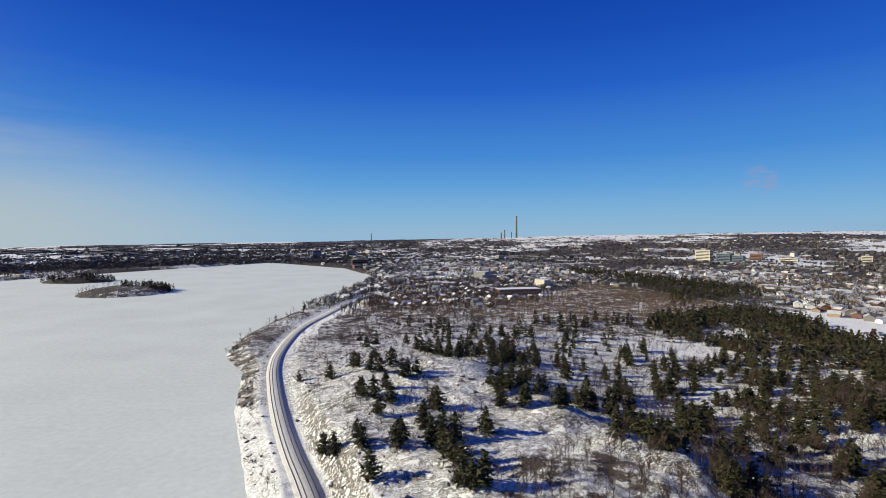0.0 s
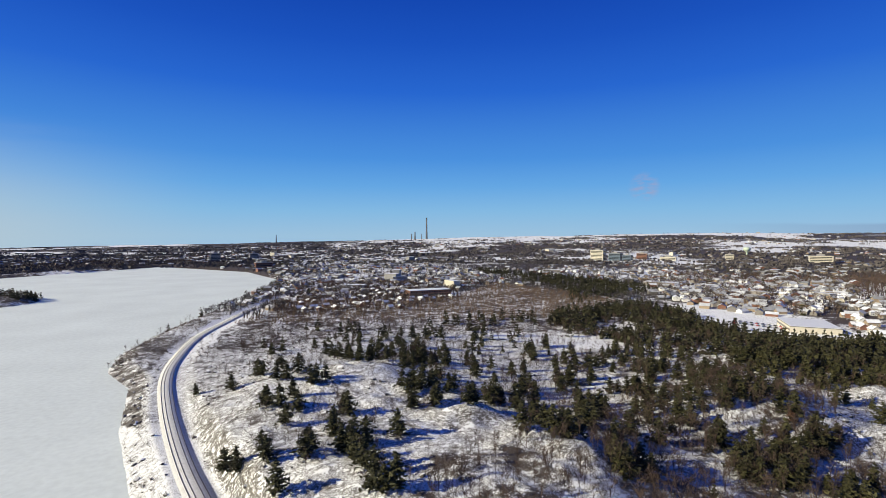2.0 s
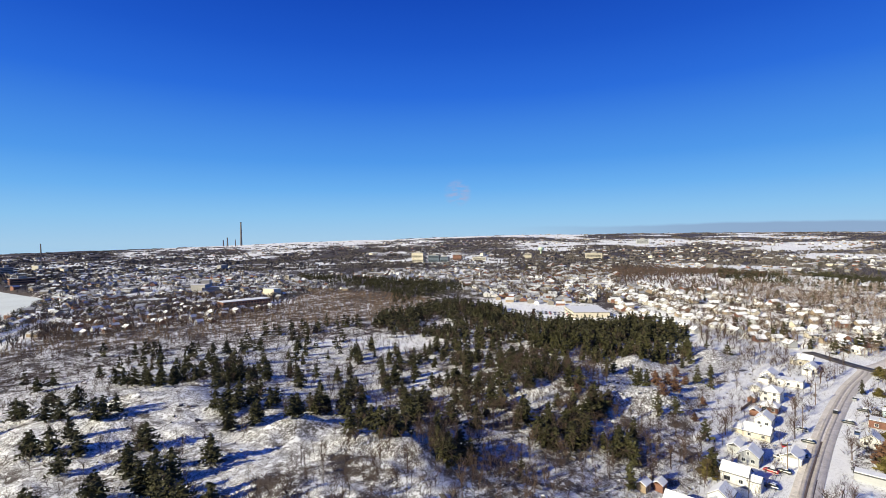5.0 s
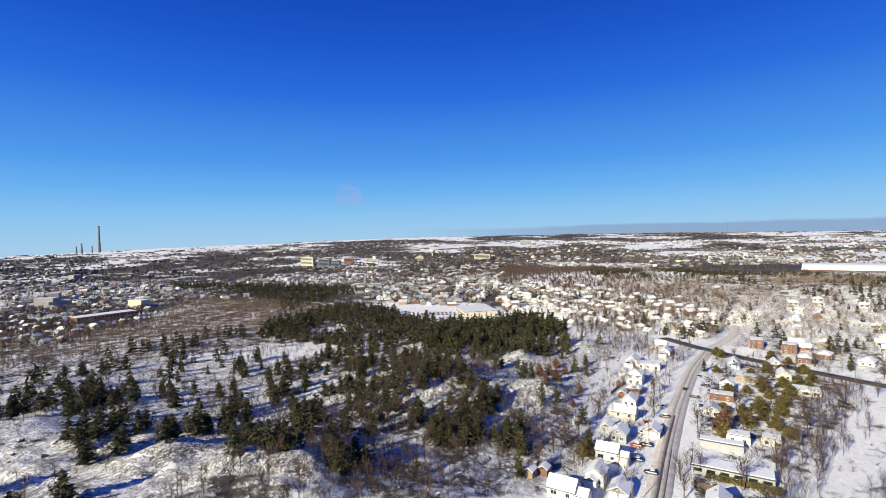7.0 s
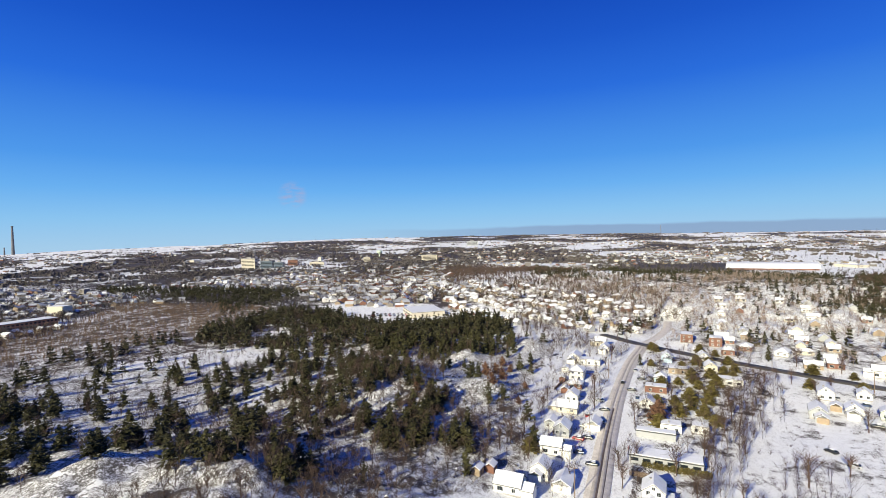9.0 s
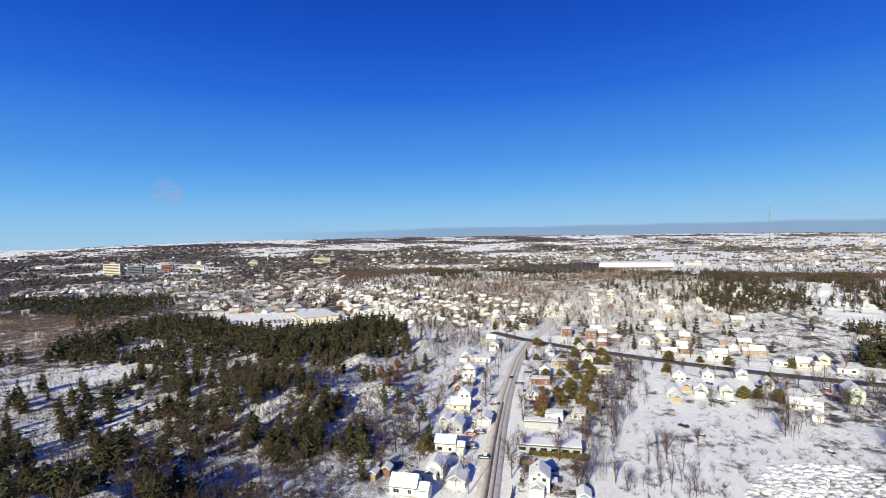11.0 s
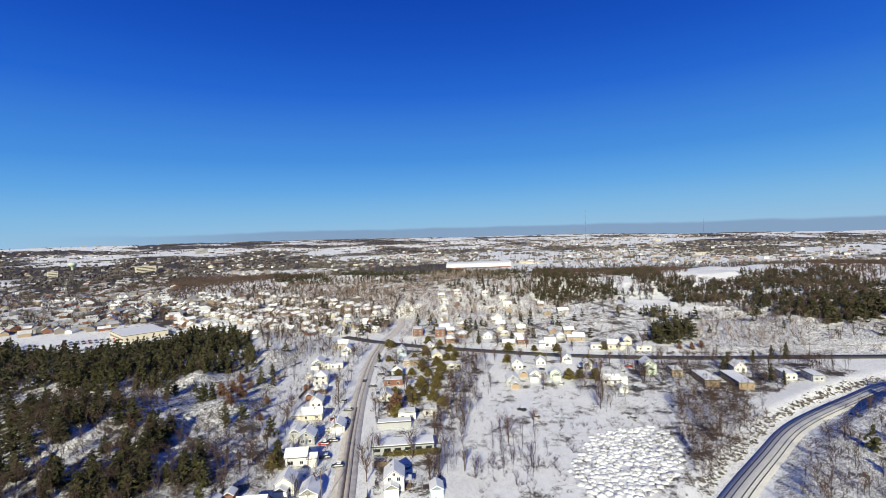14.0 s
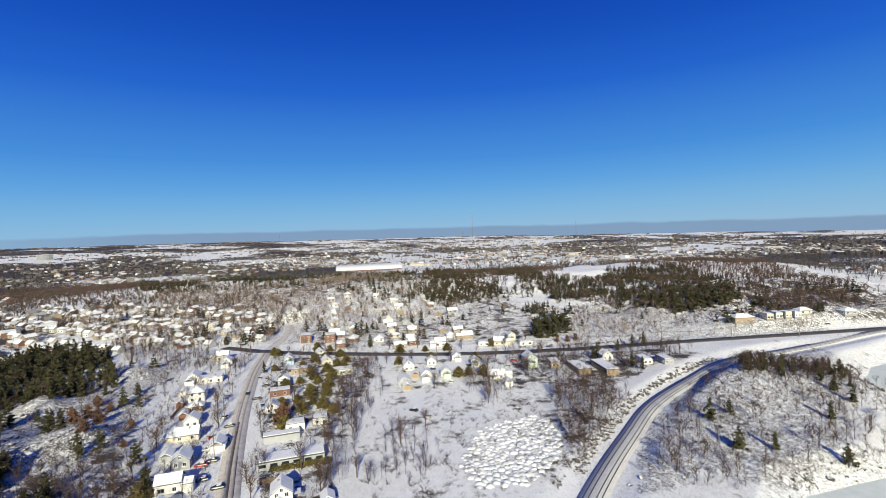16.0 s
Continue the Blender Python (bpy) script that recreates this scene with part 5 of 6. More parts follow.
scatter("frosted_trees", [[bare_shape(180 + k, 6.0, 14, 0.12, 3.8)] for k in range(5)], frosted, rng.uniform(0.5, 1.15, len(frosted)), [TWIG_PALE],
        "pale leafless trees dusted with snow", "trees")
scatter("meadow_trees", BIG_SAPLINGS, meadow, rng.uniform(0.5, 1.2, len(meadow)), [TWIG], "leafless brown trees on rough ground", "trees")

# ---------------------------------------------------------------- the far town
def gable_shape(length, width, wall, rise):
    a, c = length / 2, width / 2
    v = np.array([(-a, -c, -2), (a, -c, -2), (a, c, -2), (-a, c, -2), (-a, -c, wall), (a, -c, wall), (a, c, wall), (-a, c, wall), (-a, 0, wall + rise), (a, 0, wall + rise)], float)
    f = np.array([(0, 1, 5), (0, 5, 4), (2, 3, 7), (2, 7, 6), (1, 2, 6), (1, 6, 5), (3, 0, 4), (3, 4, 7), (5, 6, 9), (7, 4, 8)])
    r = np.array([(-a - 0.4, -c - 0.4, wall - 0.2), (a + 0.4, -c - 0.4, wall - 0.2), (a + 0.4, c + 0.4, wall - 0.2), (-a - 0.4, c + 0.4, wall - 0.2),
                  (-a - 0.4, 0, wall + rise + 0.3), (a + 0.4, 0, wall + rise + 0.3)], float)
    rf = np.array([(0, 1, 5), (0, 5, 4), (2, 3, 4), (2, 4, 5)])
    return (v, f), (r, rf)


def block_shape(length, width, height):
    a, c = length / 2, width / 2
    v = np.array([(-a, -c, -2), (a, -c, -2), (a, c, -2), (-a, c, -2), (-a, -c, height), (a, -c, height), (a, c, height), (-a, c, height)], float)
    f = np.array([(0, 1, 5), (0, 5, 4), (1, 2, 6), (1, 6, 5), (2, 3, 7), (2, 7, 6), (3, 0, 4), (3, 4, 7)])
    r = np.array([(-a - 0.2, -c - 0.2, height + 0.05), (a + 0.2, -c - 0.2, height + 0.05), (a + 0.2, c + 0.2, height + 0.05), (-a - 0.2, c + 0.2, height + 0.05)], float)
    return (v, f), (r, np.array([(0, 1, 2), (0, 2, 3)]))


def far_places(n, near, far, seed, mask):
    g = np.random.default_rng(seed)
    az, r = np.radians(g.uniform(-47, 141, n)), np.exp(g.uniform(math.log(near), math.log(far), n))
    x, y = r * np.sin(az), r * np.cos(az)
    ok = (mask(x, y) > g.uniform(0, 1, n)) & ~inside(x, y, SHORE)
    x, y = x[ok], y[ok]
    for px, py, pr in PLOTS:
        if pr > 25:
            ok = np.hypot(x - px, y - py) > pr + 12
            x, y = x[ok], y[ok]
    return x, y


def built_up(x, y):
    """How densely the land is built on."""
    r, az = np.hypot(x, y), np.degrees(np.arctan2(x, y))
    # 0.6 across the lake: extra houses lighten the shore in place of haze
    d = np.interp(az, [-48, -16, -12, 20, 40, 52, 60, 75, 95, 136], [0.6, 0.6, 1.0, 1.0, 0.9, 0.95, 1.0, 1.0, 1.0, 0.8])
    d = d * smooth(-0.35, 0.15, fbm(x, y, 420, 3, 131))
    first = np.interp(az, [-48, -14, -8, 12, 16, 30, 42, 50, 62, 72, 80, 110, 136], [900, 900, 500, 700, 780, 760, 560, 560, 640, 1300, 1350, 1150, 800])
    d = d * (r > first) * (1 - 0.75 * smooth(3000, 3700, r))
    for ring in (FOREST_BACK, WETLAND, FOREST, BROWN_LEFT, BROWN_RIGHT, BIG_WOOD):
        d = np.where(inside(x, y, ring), 0, d)
    return d


hx, hy = far_places(26000, 480, 4300, 3, lambda x, y: 0.62 * built_up(x, y))
# line the houses up in rows
rows_a = np.radians(20 + 40 * np.round(fbm(hx, hy, 600, 1, 141) * 1.5))
u, v = hx * np.cos(rows_a) + hy * np.sin(rows_a), -hx * np.sin(rows_a) + hy * np.cos(rows_a)
v = np.round(v / 27) * 27 + 5 * np.sign(np.sin(u * 7.1)) + rng.uniform(-1.5, 1.5, len(u))
u = np.round(u / 15) * 15 + rng.uniform(-1.5, 1.5, len(u))
_, once = np.unique(np.stack([np.round(u / 15), np.round(v / 12)], 1), axis=0, return_index=True)
hx, hy = (u * np.cos(rows_a) - v * np.sin(rows_a))[once], (u * np.sin(rows_a) + v * np.cos(rows_a))[once]
ok = ~inside(hx, hy, SHORE) & (near_line(hx, hy, RAIL_LINE)[0] > 14)
hx, hy = hx[ok], hy[ok]
town_xyz = np.stack([hx, hy, terr(hx, hy)], 1)
HOUSES = [gable_shape(12, 8, 2.8, 1.9), gable_shape(10, 8, 4.2, 2.0), gable_shape(13, 8, 2.7, 1.7), gable_shape(9, 7, 2.9, 2.2)]
tints = [(WHITE, "white"), (TAN, "tan"), (DRAB, "drab"), (BRICK, "brick")]
# mostly dark walls: shaded sides and haze are put into the choice of colour
share = rng.choice(4, len(town_xyz), p=[0.16, 0.2, 0.44, 0.2])
for k, (mat, tone) in enumerate(tints):
    some = town_xyz[share == k]
    scatter("far_houses", [list(s) for s in HOUSES], some, rng.uniform(0.8, 1.1, len(some)), [mat, FAR_ROOF], "distant " + tone + " houses with snowy roofs", "houses")
bx, by = far_places(420, 700, 4200, 5, lambda x, y: 0.7 * built_up(x, y))
halls = np.stack([bx, by, terr(bx, by)], 1)
HALLS = [block_shape(45, 22, 7), block_shape(30, 18, 11), block_shape(60, 30, 6), block_shape(26, 16, 16)]
share = rng.choice(3, len(halls))
for k, mat in enumerate((CREAM, DRAB, CONCRETE)):
    some = halls[share == k]
    scatter("far_buildings", [list(s) for s in HALLS], some, rng.uniform(0.45, 0.9, len(some)), [mat, SNOW], "distant flat-roofed blocks and halls", "buildings")


def wooded(x, y):
    r, az = np.hypot(x, y), np.degrees(np.arctan2(x, y))
    d = np.interp(az, [-48, -14, 20, 42, 55, 75, 95, 136], [1.0, 1.0, 1.0, 0.8, 0.75, 0.68, 0.68, 0.72])
    low = np.interp(az, [-48, 30, 45, 60], [0.5, 0.5, 0.3, 0.15])
    d = d * (low + (1 - low) * smooth(-0.14, 0.14, fbm(x, y, 300, 4, 151) + 0.10))
    first = np.interp(az, [-48, -10, 12, 30, 42, 50, 60, 66, 80, 110, 136], [900, 480, 560, 640, 640, 600, 640, 900, 1000, 900, 700])
    slag = (az > 1) & (az < 48) & (r > 3500)
    d = d * (r > first) * np.where(slag, 0.12, 1)
    for ring in (FOREST_BACK, WETLAND, FOREST):
        d = np.where(inside(x, y, ring), 0, d)
    return d


TOWN_TREES = [[bare_shape(80 + k, 7.5, 7, 0.40, 5.0)] for k in range(5)]
tx, ty = far_places(52000, 430, 1500, 7, wooded)
ok = clear_of(tx, ty, 0)
town_trees = np.stack([tx, ty, terr(tx, ty)], 1)[ok]
scatter("town_trees", TOWN_TREES, town_trees, rng.uniform(0.5, 1.1, len(town_trees)), [FAR_TWIG], "leafless grey-brown trees between distant houses", "trees")


def grove_shape(seed):
    """A low patch of leafless wood as it shows from far off: crowns side by side, each a few crossed leaves of twigs."""
    g = np.random.default_rng(seed)
    v, f = [], []
    for k in range(9):
        c = np.array([g.normal() * 13, g.normal() * 13, 0])
        w, h = g.uniform(3.0, 5.5), g.uniform(3.5, 6.5)
        for a in g.uniform(0, 3.14, 2):
            d = np.array([math.cos(a), math.sin(a), 0]) * w
            n = len(v)
            v += [c - d * 0.8, c - d + (0, 0, h * 0.55), c + (0, 0, h), c + d + (0, 0, h * 0.6), c + d * 0.7]
            f += [(n, n + 1, n + 2), (n, n + 2, n + 3), (n, n + 3, n + 4)]
    return [(np.array(v), np.array(f))]


GROVES = [grove_shape(200 + k) for k in range(4)]
tx, ty = far_places(9000, 1350, 4700, 9, wooded)
groves = np.stack([tx, ty, terr(tx, ty)], 1)
scatter("far_groves", GROVES, groves, rng.uniform(0.6, 1.2, len(groves)), [FAR_TWIG], "distant leafless woods among the houses", "trees")
FAR_PINES = [[(tv, tf), (cv, cf)] for tv, tf, cv, cf in (pine_shape(50 + k, 10.0, 5, 5, 1, 2.4, 2.2) for k in range(3))]
tx, ty = far_places(9000, 430, 4500, 11, lambda x, y: 0.5 * smooth(0.0, 0.35, fbm(x, y, 260, 3, 161)) * (wooded(x, y) > 0.02) + 0.1 * (built_up(x, y) > 0.2))
ok = clear_of(tx, ty, 0)
far_pines = np.stack([tx, ty, terr(tx, ty)], 1)[ok]
scatter("far_pines", FAR_PINES, far_pines, rng.uniform(0.7, 1.3, len(far_pines)), [BARK, PINE], "distant dark conifers", "trees")

# ---------------------------------------------------------------- yards, street and field
def grown(name, meshes, x, y, size, label, category, group, wide=1.0):
    """A thing of trunk and crown."""
    ob = tagged(new(name), label, category, group)
    ob.matrix_basis = pose(x, y, float(terr(x, y)) - 0.1, 0, 0, rng.uniform(0, 360)) @ Matrix.Diagonal((size * wide, size * wide, size, 1))
    for nm, me in zip(("trunk", "crown"), meshes):
        part(nm, me, ob)
    return ob


tv, tf, cv, cf = pine_shape(90, 7.0, 14, 10, 3, 2.7, 0.85)
cedar_meshes = (mesh_of("trunk", tv, tf, BARK), mesh_of("crown", cv, cf, CEDAR))
for x, y in [(270, 66), (276, 60), (261, 49), (239, 60), (230, 46), (315, 67), (299, 88), (328, -5), (265, -22), (267, -28), (265, -36), (153, 88), (246, 55), (254, 57), (268, 56), (341, 100),
             (337, 96), (222, 40), (282, 62), (290, 55), (300, 50), (248, 48), (236, 52), (226, 55), (278, 50), (310, 46), (325, 52), (298, 12), (300, -8), (297, -36), (296, -66), (329, 12), (327, -20), (331, -50), (343, 62), (349, 72), (288, 44), (312, 60), (296, 70), (262, 72), (271, 76), (233, 66), (206, 58)]:
    grown("cedar_tree", cedar_meshes, x, y, rng.uniform(0.55, 0.9), "yellow-green cedar in a snowy yard", "tree", "cedars in the yards", 1.95)
tv, tf, cv, cf = pine_shape(91, 9.0, 15, 8, 2, 2.2, 0.8)
spruce_meshes = (mesh_of("trunk", tv, tf, BARK), mesh_of("crown", cv, cf, PINE))
for x, y in [(295, 93), (284, -106), (288, -110), (300, -128), (309, -142), (310, -150), (345, 34), (350, 10), (386, 40), (345, -304), (347, -309), (262, -120), (258, -124)]:
    grown("spruce_tree", spruce_meshes, x, y, rng.uniform(0.8, 1.1), "dark spruce beside the road", "tree", "spruces by the road")
tv, tf, cv, cf = pine_shape(92, 6.0, 9, 9, 3, 3.4, 0.9)
oak_meshes = (mesh_of("trunk", tv, tf, BARK), mesh_of("crown", cv, cf, RUST))
for x, y, s in [(213, 60, 1.5), (216, 62, 1.1), (223, 155, 1.20), (231, 154, 1.00), (221, 143, 1.10), (239, 149, 0.80), (195, 132, 0.90), (248, 160, 1.00), (162, 152, 0.70), (216, 126, 0.60), (191, 115, 0.60), (330, -105, 0.8), (332, -98, 0.7), (334, -112, 0.8)]:
    grown("oak_tree", oak_meshes, x, y, s, "low oak with withered rust-brown leaves", "tree", "oaks with withered leaves")
big_bare = []
for k in range(3):
    v, f = bare_shape(300 + k, 9.0, 50, 0.11, 4.6)
    big_bare.append((mesh_of("trunk", *lathe([(0.24, -0.5), (0.16, 3.0), (0.03, 8.0)], 6), TWIG), mesh_of("crown", v, f, TWIG)))
for k, (x, y) in enumerate([(149, 53), (168, 42), (207, 68), (169, 55), (211, 87), (150, 32), (147, 97), (153, 96), (160, 22), (190, 38), (216, 36), (232, 36), (250, 40), (160, 58),
                            (245, 63), (300, 62), (238, 98), (190, 102), (206, 108), (165, 97), (130, 92), (300, 112), (322, 60), (275, -40), (236, -35), (222, -32), (262, -60), (302, 20), (299, 4), (296, -20), (294, -48), (298, -78), (297, -92), (328, -30), (326, -60), (330, -75), (340, 20), (336, 0), (345, 50), (290, 10), (285, 30), (300, 36), (184, 8), (200, -2), (247, -8), (262, 8)]):
    grown("bare_tree", big_bare[k % 3], x, y, rng.uniform(0.75, 1.15), "tall leafless tree in a snowy yard", "tree", "bare trees in the yards")

# a clipped hedge between two yards
hg = np.random.default_rng(5)
hv, hf = [], []
for _ in range(1100):
    c = np.array([hg.uniform(-10.5, 10.5), hg.uniform(-0.9, 0.9), hg.uniform(0, 2.0)])
    d, e = hg.normal(size=3), hg.normal(size=3)
    n = len(hv)
    hv += [c - d * 0.22, c + e * 0.22, c + d * 0.25, c - e * 0.2]
    hf += [(n, n + 1, n + 2), (n, n + 2, n + 3)]
hedge = tagged(new("hedge"), "clipped yellow-green cedar hedge in snow", "hedge")
hedge.matrix_basis = pose(170, 42.5, float(terr(170, 42.5)) - 0.1, 0, 0, 104)
part("leaves", mesh_of("leaves", np.array(hv), np.array(hf), CEDAR), hedge)

# small sheds behind the houses
for x, y, turn, w, ln, col in [(126, 92, 14, 3, 4, "tan"), (131, 90, 14, 3, 3.5, "brick"), (139, 68, 14, 6, 8, "white"), (262, 125, 14, 4, 5, "white"), (243, 118, 14, 3, 4, "brick"), (145, 29, 14, 4, 5, "blue"),
                               (180, 93, 14, 4, 6, "grey"), (190, 79, 14, 6, 8, "white"), (225, 108, 14, 3.5, 4, "brick"), (270, 2, 0, 4, 5, "tan"), (250, 6, 0, 4, 4, "tan"), (246, -46, 0, 4, 6, "white")]:
    b = Box()
    ob = tagged(new("shed"), SAID[col] + " garden shed under a snowy roof", "shed", "sheds")
    z = float(terr(x, y)) + 0.1
    ob.matrix_basis = pose(x, y, z, 0, 0, turn)
    part("wall", Box().box(-ln / 2, -w / 2, -1, ln / 2, w / 2, 2.2).mesh("wall", SIDINGS[col]), ob)
    part("roof", roof_shell(ln, w, 2.2, w * 0.3, "gable", 0.25, 0.25).mesh("roof", SNOW), ob)
    part("door", slab(0.9, 0.08, 1.9, "door", WOOD), ob, "", pose(0, -w / 2 - 0.02, 0.05))
    PLOTS.append((x, y, 3))


def fence(x, y, turn, length, label):
    ob = tagged(new("fence"), label, "fence", "garden fences")
    ob.matrix_basis = pose(x, y, float(terr(x, y)), 0, 0, turn)
    board = slab(0.16, 0.03, 1.6, "board", WOOD)
    post = Box().box(-0.06, -0.06, -0.8, 0.06, 0.06, 1.75).mesh("post", WOOD)
    for k in range(int(length / 0.2)):
        part("board", board, ob, "", pose(-length / 2 + 0.2 * k, 0, 0.05))
    for k in range(int(length / 2.4) + 1):
        part("post", post, ob, "", pose(-length / 2 + 2.4 * k, 0.07, 0))


fence(232, 115, 10, 15, "brown board fence behind a brick house")
fence(160, 50, 104, 9, "weathered board fence along a yard")
fence(137, 49, 14, 10, "weathered board fence beside the street")

# cars
def car_meshes(paint):
    def shell(rows, mat, name):
        """A body lofted over stations along its length: x, half width, low, high."""
        v, f = [], []
        for x, w, lo, hi in rows:
            v += [(x, -w, lo), (x, w, lo), (x, w * 0.97, (lo + hi) * 0.55), (x, w * 0.82, hi), (x, -w * 0.82, hi), (x, -w * 0.97, (lo + hi) * 0.55)]
        for k in range(len(rows) - 1):
            f += [(k * 6 + s, k * 6 + (s + 1) % 6, (k + 1) * 6 + (s + 1) % 6, (k + 1) * 6 + s) for s in range(6)]
        n = len(rows) - 1
        ends = [(0, 5, 4, 3), (0, 3, 2, 1), (n * 6, n * 6 + 1, n * 6 + 2, n * 6 + 3), (n * 6, n * 6 + 3, n * 6 + 4, n * 6 + 5)]
        return mesh_of(name, np.array(v), np.array(f + ends), mat)

    body = shell([(-2.2, 0.75, 0.35, 0.75), (-1.9, 0.88, 0.25, 0.95), (-0.6, 0.9, 0.25, 0.98), (0.9, 0.9, 0.25, 0.95), (1.9, 0.86, 0.25, 0.82), (2.25, 0.7, 0.35, 0.65)], paint, "body")
    cabin = shell([(-1.75, 0.75, 0.9, 1.0), (-1.1, 0.78, 0.9, 1.45), (0.3, 0.78, 0.9, 1.47), (1.0, 0.76, 0.9, 0.98)], GLASS, "cabin")
    top = shell([(-1.15, 0.74, 1.43, 1.5), (0.3, 0.74, 1.43, 1.52)], SNOW, "roof_snow")
    return body, cabin, top


wv, wf = lathe([(0.02, -0.1), (0.3, -0.1), (0.33, -0.06), (0.33, 0.06), (0.3, 0.1), (0.02, 0.1)], 10)
WHEEL_ME = mesh_of("wheel", wv, wf, TYRE)


def car(x, y, turn, tone, label, group="parked cars"):
    ob = tagged(new("car"), label, "car", group)
    near_road = min(float(near_line(x, y, road)[0]) for road in ROADS)
    ob.matrix_basis = pose(x, y, float(terr(x, y)) + (0.3 if near_road < 3 else 0.02), 0, 0, turn)
    for nm, me in zip(("body", "cabin", "snow"), CARS[tone]):
        part(nm, me, ob)
    for px in (-1.35, 1.4):
        for py in (-0.8, 0.8):
            part("wheel", WHEEL_ME, ob, "", pose(px, py, 0.33, 90, 0, 0))


CARS = {n: car_meshes(p) for n, p in zip(("black", "red", "silver", "blue"), PAINT)}
for x, y, turn, tone in [(255, 89.5, 14, "black"), (178, 76.5, 104, "black"), (246, 82, 104, "black"), (178, 60, 20, "red"), (200, 86, 30, "red"), (329, 97, 14, "silver"), (209, -3, 80, "silver"), (218, 3, 60, "black"),
                         (210, -43, 40, "silver"), (255, -11, 90, "black"), (255, -17, 90, "silver"), (164, 74, 104, "blue"), (188, 82, 104, "silver"), (222, 89, 104, "silver"), (283, 92, 14, "silver"), (252, -53, 10, "blue"),
                         (247, -44, 0, "silver"), (249, -48, 0, "silver"), (306, 86, 20, "silver"), (268, 84, 104, "black"), (333, -300, 90, "silver"), (286, 2, 30, "silver"), (281, -8, 100, "blue"), (284, -30, 20, "black"), (278, -52, 60, "silver"), (290, -58, 90, "red"), (158, 66.5, 104, "black"), (196, 78.5, 104, "silver"), (211, 82.5, 104, "black"), (236, 76, 20, "blue"), (175, 79, 100, "red")]:
    car(x, y, turn, tone, tone + " car parked in the snow")
for k in range(26):
    car(338 + 2.0 * (k % 13) + 9 * (k // 13), 382 - 4.2 * (k % 13) + 4 * (k // 13), 30, ("black", "silver", "blue", "red")[(k * 7) % 4], "parked car outside the supermarket", "cars in the car park")

# utility poles
pole_v, pole_f = lathe([(0.17, -1), (0.15, 5), (0.11, 10.5)], 8)
POLE_ME = mesh_of("pole", pole_v, pole_f, WOOD)
ARM_ME = Box().box(-1.2, -0.06, 9.6, 1.2, 0.06, 9.75).mesh("crossarm", WOOD)
INSUL_ME = Box().box(-0.06, -0.06, 9.75, 0.06, 0.06, 9.98).mesh("insulator", STEEL)
for x, y, turn in [(134, 62, 104), (178, 75.5, 104), (220, 88, 104), (260, 99, 104), (311, 110, 104), (346, 118, 104), (322, 30, 90), (306, -12, 90), (302, -60, 90), (303, -110, 90), (305, -160, 90), (308, -210, 90), (311, -260, 90)]:
    ob = tagged(new("utility_pole"), "weathered wooden utility pole with a crossarm", "utility pole", "utility poles")
    ob.matrix_basis = pose(x, y, float(terr(x, y)), 0, 0, turn)
    part("pole", POLE_ME, ob)
    part("crossarm", ARM_ME, ob)
    for px in (-1.0, 0.0, 1.0):
        part("insulator", INSUL_ME, ob, "", pose(px, 0, 0))

# wires from pole to pole, sagging
def wire_run(places, label):
    run = tagged(new("power_line"), label, "power line", "power lines")
    tops = [(x, y, float(terr(x, y)) + 9.95) for x, y in places]
    for (ax, ay, az), (bx, by, bz) in zip(tops, tops[1:]):
        span = math.hypot(bx - ax, by - ay)
        ox, oy = -(by - ay) / span, (bx - ax) / span
        for off in (-1.0, 0.0, 1.0):
            v, f = [], []
            for k in range(11):
                u = k / 10
                x, y, z = ax + (bx - ax) * u + ox * off, ay + (by - ay) * u + oy * off, az + (bz - az) * u - span * 0.10 * u * (1 - u)
                v += [(x - ox * 0.03, y - oy * 0.03, z), (x + ox * 0.03, y + oy * 0.03, z), (x, y, z + 0.05)]
            for k in range(10):
                f += [(3 * k + s, 3 * k + (s + 1) % 3, 3 * k + 3 + (s + 1) % 3, 3 * k + 3 + s) for s in range(3)]
            part("wire", mesh_of("wire", np.array(v), np.array(f), TYRE), run)


wire_run([(134, 62), (178, 75.5), (220, 88), (260, 99), (311, 110), (346, 118)], "black wires sagging along the snowy street")
wire_run([(322, 30), (306, -12), (302, -60), (303, -110), (305, -160), (308, -210), (311, -260)], "black wires sagging along the main road")

# dumped fill under snow on the field, one rounded mound beside the other
mv, mf = lathe([(1.0, -0.25), (0.92, 0.05), (0.72, 0.26), (0.42, 0.40), (0.02, 0.45)], 10)
mounds = []
for k in range(3):
    g = np.random.default_rng(400 + k)
    w = mv * (1.75, 1.6, 1.7) * (1 + 0.12 * g.normal(size=(len(mv), 1)))
    mounds.append(mesh_of("snow_mound", w, mf, MOUND, flat=False))
MOUNDS = [(148, -17), (163, -12), (195, -25), (204, -48), (194, -55), (167, -50), (147, -34)]
g = random.Random(9)
for j in range(25):
    for i in range(30):
        x, y = 145 + 2.4 * i + (1.2 if j % 2 else 0) + g.uniform(-0.7, 0.7), -60 + 2.25 * j + g.uniform(-0.7, 0.7)
        if inside(x, y, MOUNDS) and g.random() < 0.95:
            ob = tagged(new("snow_mound", mounds[(i + j) % 3]), "rounded mound of fill under smooth snow", "mound", "mounds on the field")
            s = g.uniform(0.55, 0.95)
            ob.matrix_basis = pose(x, y, float(terr(x, y)) - 0.08, 0, 0, g.uniform(0, 360)) @ Matrix.Diagonal((s * 1.08, s * 1.08, s * g.uniform(0.85, 1.35), 1))

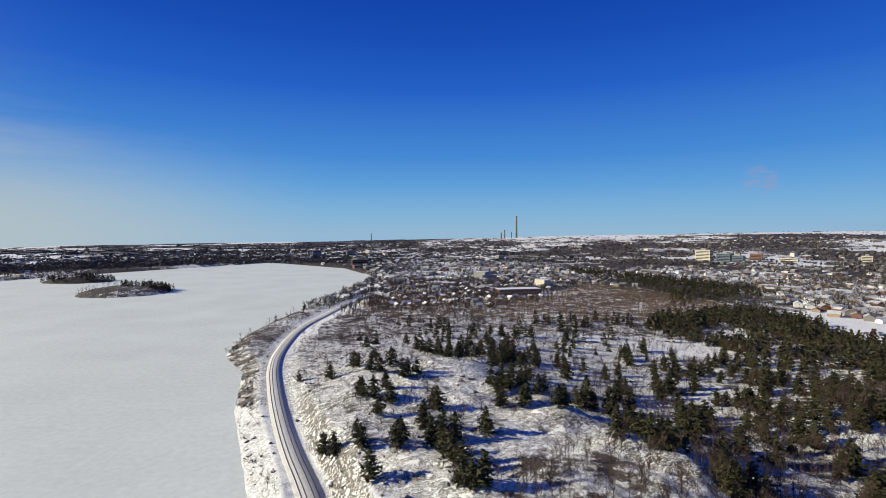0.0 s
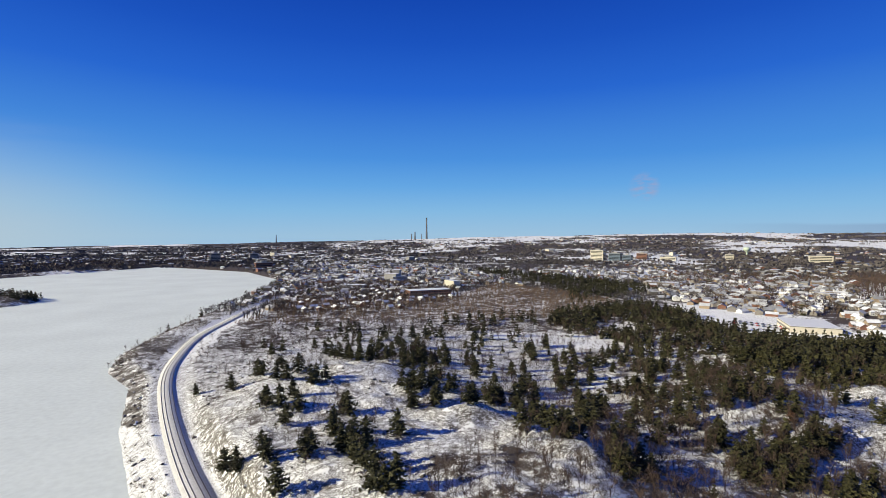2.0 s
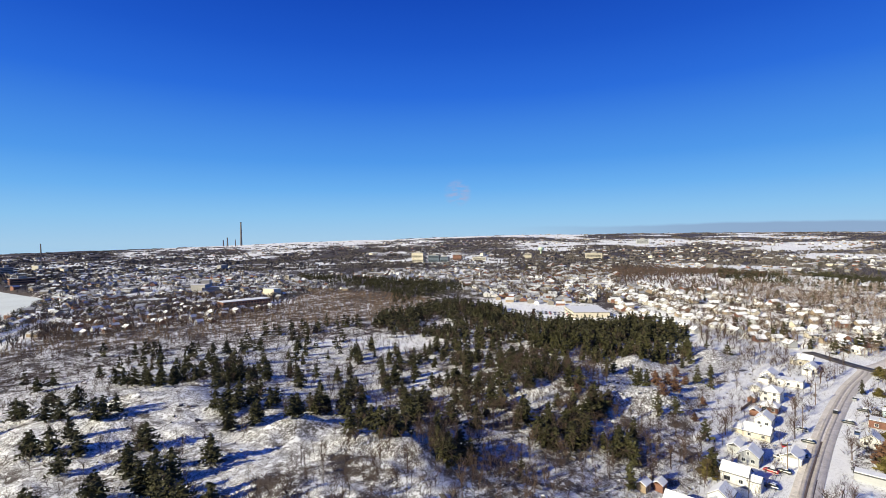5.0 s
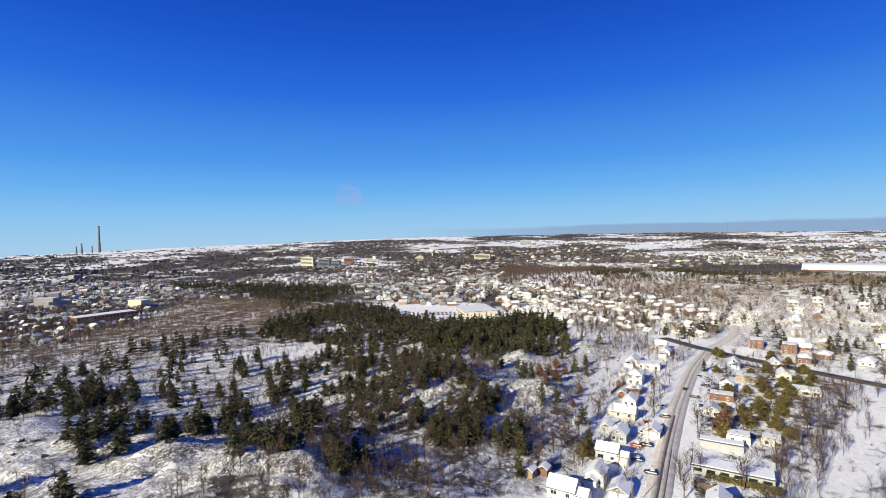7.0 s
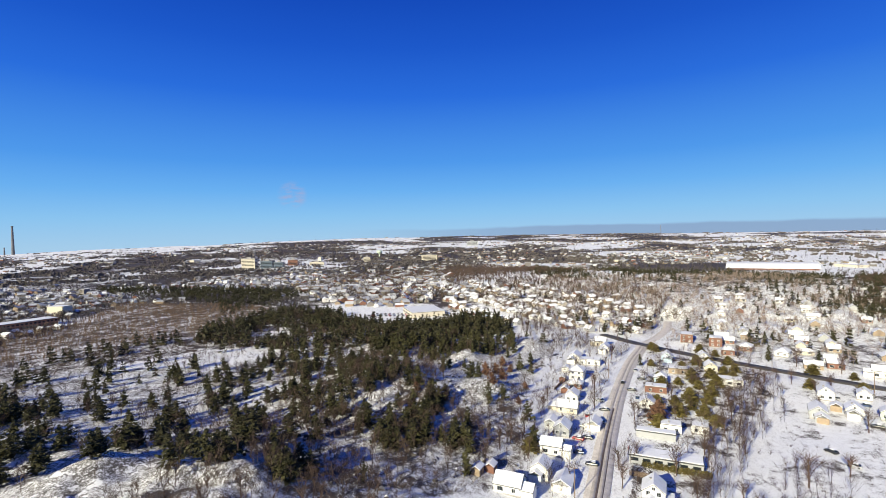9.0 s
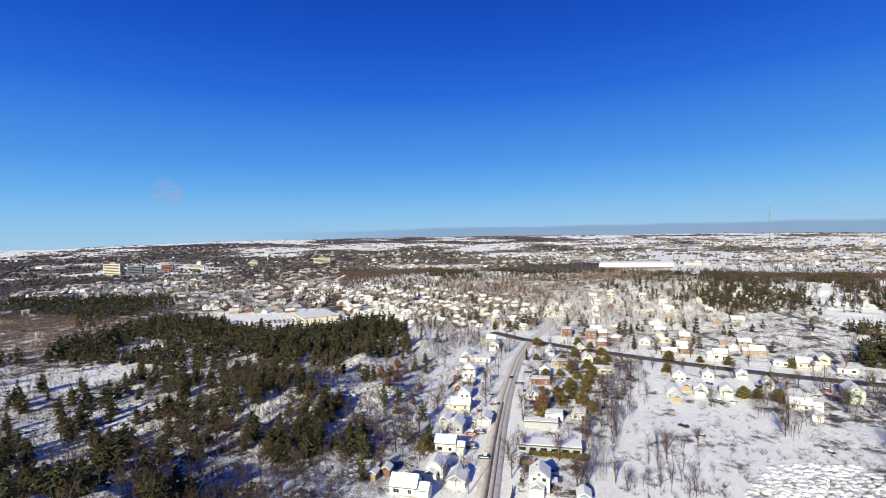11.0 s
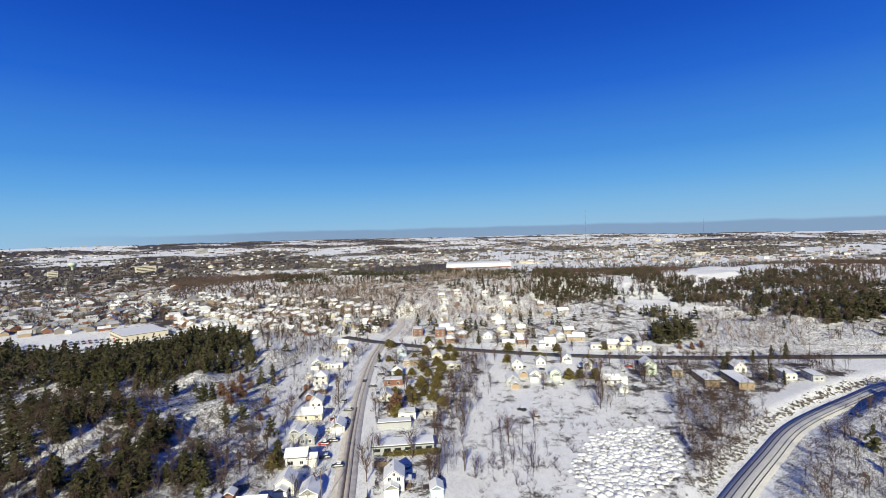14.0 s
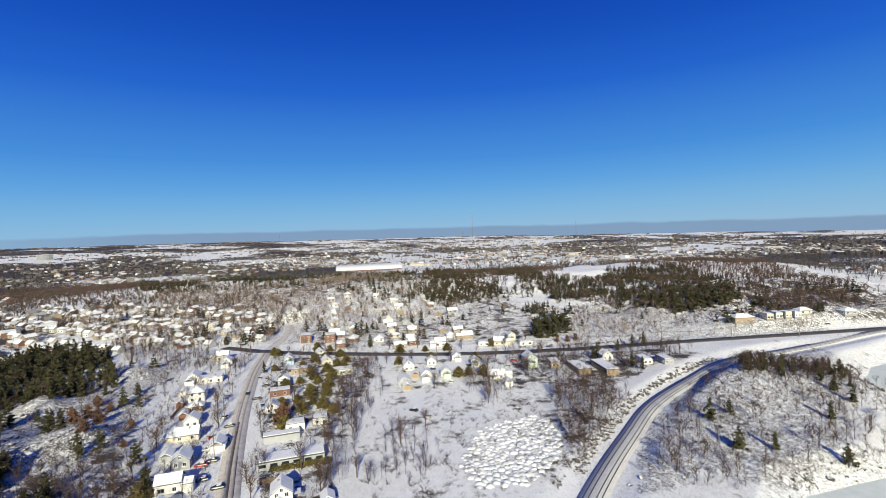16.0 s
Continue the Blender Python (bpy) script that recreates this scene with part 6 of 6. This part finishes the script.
# boulders and broken ledges
def boulder_shape(seed):
    """An angular block of broken rock."""
    g = np.random.default_rng(seed)
    bm = bmesh.new()
    for _ in range(13):
        d = g.normal(size=3)
        bm.verts.new(d / np.linalg.norm(d) * g.uniform(0.7, 1.1) * (1.15, 0.9, 0.85))
    hull = bmesh.ops.convex_hull(bm, input=list(bm.verts))
    bmesh.ops.delete(bm, geom=[q for q in hull["geom_interior"] if isinstance(q, bmesh.types.BMVert)], context="VERTS")
    bmesh.ops.triangulate(bm, faces=list(bm.faces))
    bm.verts.index_update()
    v, f = np.array([tuple(q.co) for q in bm.verts]), np.array([[q.index for q in face.verts] for face in bm.faces])
    bm.free()
    return [(v, f)]


BOULDERS = [boulder_shape(500 + k) for k in range(6)]
stones = []
for line, lo, hi, n in ((RAIL_LINE[20:], 6, 12, 900), (np.array(SHORE_LINE[:8]), 0.5, 9, 700), (np.array(SHORE[24:31]), 0.5, 8, 400)):
    line = np.asarray(line)[:, :2]
    k = rng.integers(0, len(line) - 1, n)
    u = rng.uniform(0, 1, n)[:, None]
    p = line[k] * (1 - u) + line[k + 1] * u + rng.normal(size=(n, 2)) * (hi - lo)
    d = near_line(p[:, 0], p[:, 1], line)[0]
    ok = (d > lo) & (d < hi) & ~inside(p[:, 0], p[:, 1], SHORE) & (near_line(p[:, 0], p[:, 1], RAIL_LINE)[0] > 6)
    stones.append(p[ok])
# a broken rock cut along the field side of the railway, and one below the wood by the main road
for line, side, n in ((spline([(268, -181), (243, -145), (211, -107), (181, -82), (150, -58)], 3), -7.6, 620), (spline([(312, -70), (311, -97), (313, -135)], 3), -10.0, 160)):
    t = np.gradient(line, axis=0)
    t /= np.hypot(t[:, 0], t[:, 1])[:, None]
    k = rng.integers(0, len(line), n)
    nrm = np.stack([-t[k, 1], t[k, 0]], 1)
    # the side is told by the lake lying to the south-west
    nrm *= np.sign(nrm[:, :1] + 1e-6)
    stones.append(line[k] - nrm * side + nrm * np.abs(rng.normal(size=(n, 1))) * 1.6 + rng.normal(size=(n, 2)) * 0.8)
for ring, n in ((HILLTOP, 1100), (KNOLL, 900), (SLOPE, 350), (MAIN_EDGE, 300)):
    s = sown(ring, n / 4.0, 0.3, 70)
    stones.append(s[:, :2])
stones = np.concatenate(stones)
stones = np.c_[stones, terr(stones[:, 0], stones[:, 1]) + 0.05]
scatter("boulders", BOULDERS, stones, np.clip(np.exp(rng.normal(-0.65, 0.5, len(stones))), 0.15, 1.25), [BOULDER], "dark boulders and broken rock capped with snow", "rocks")
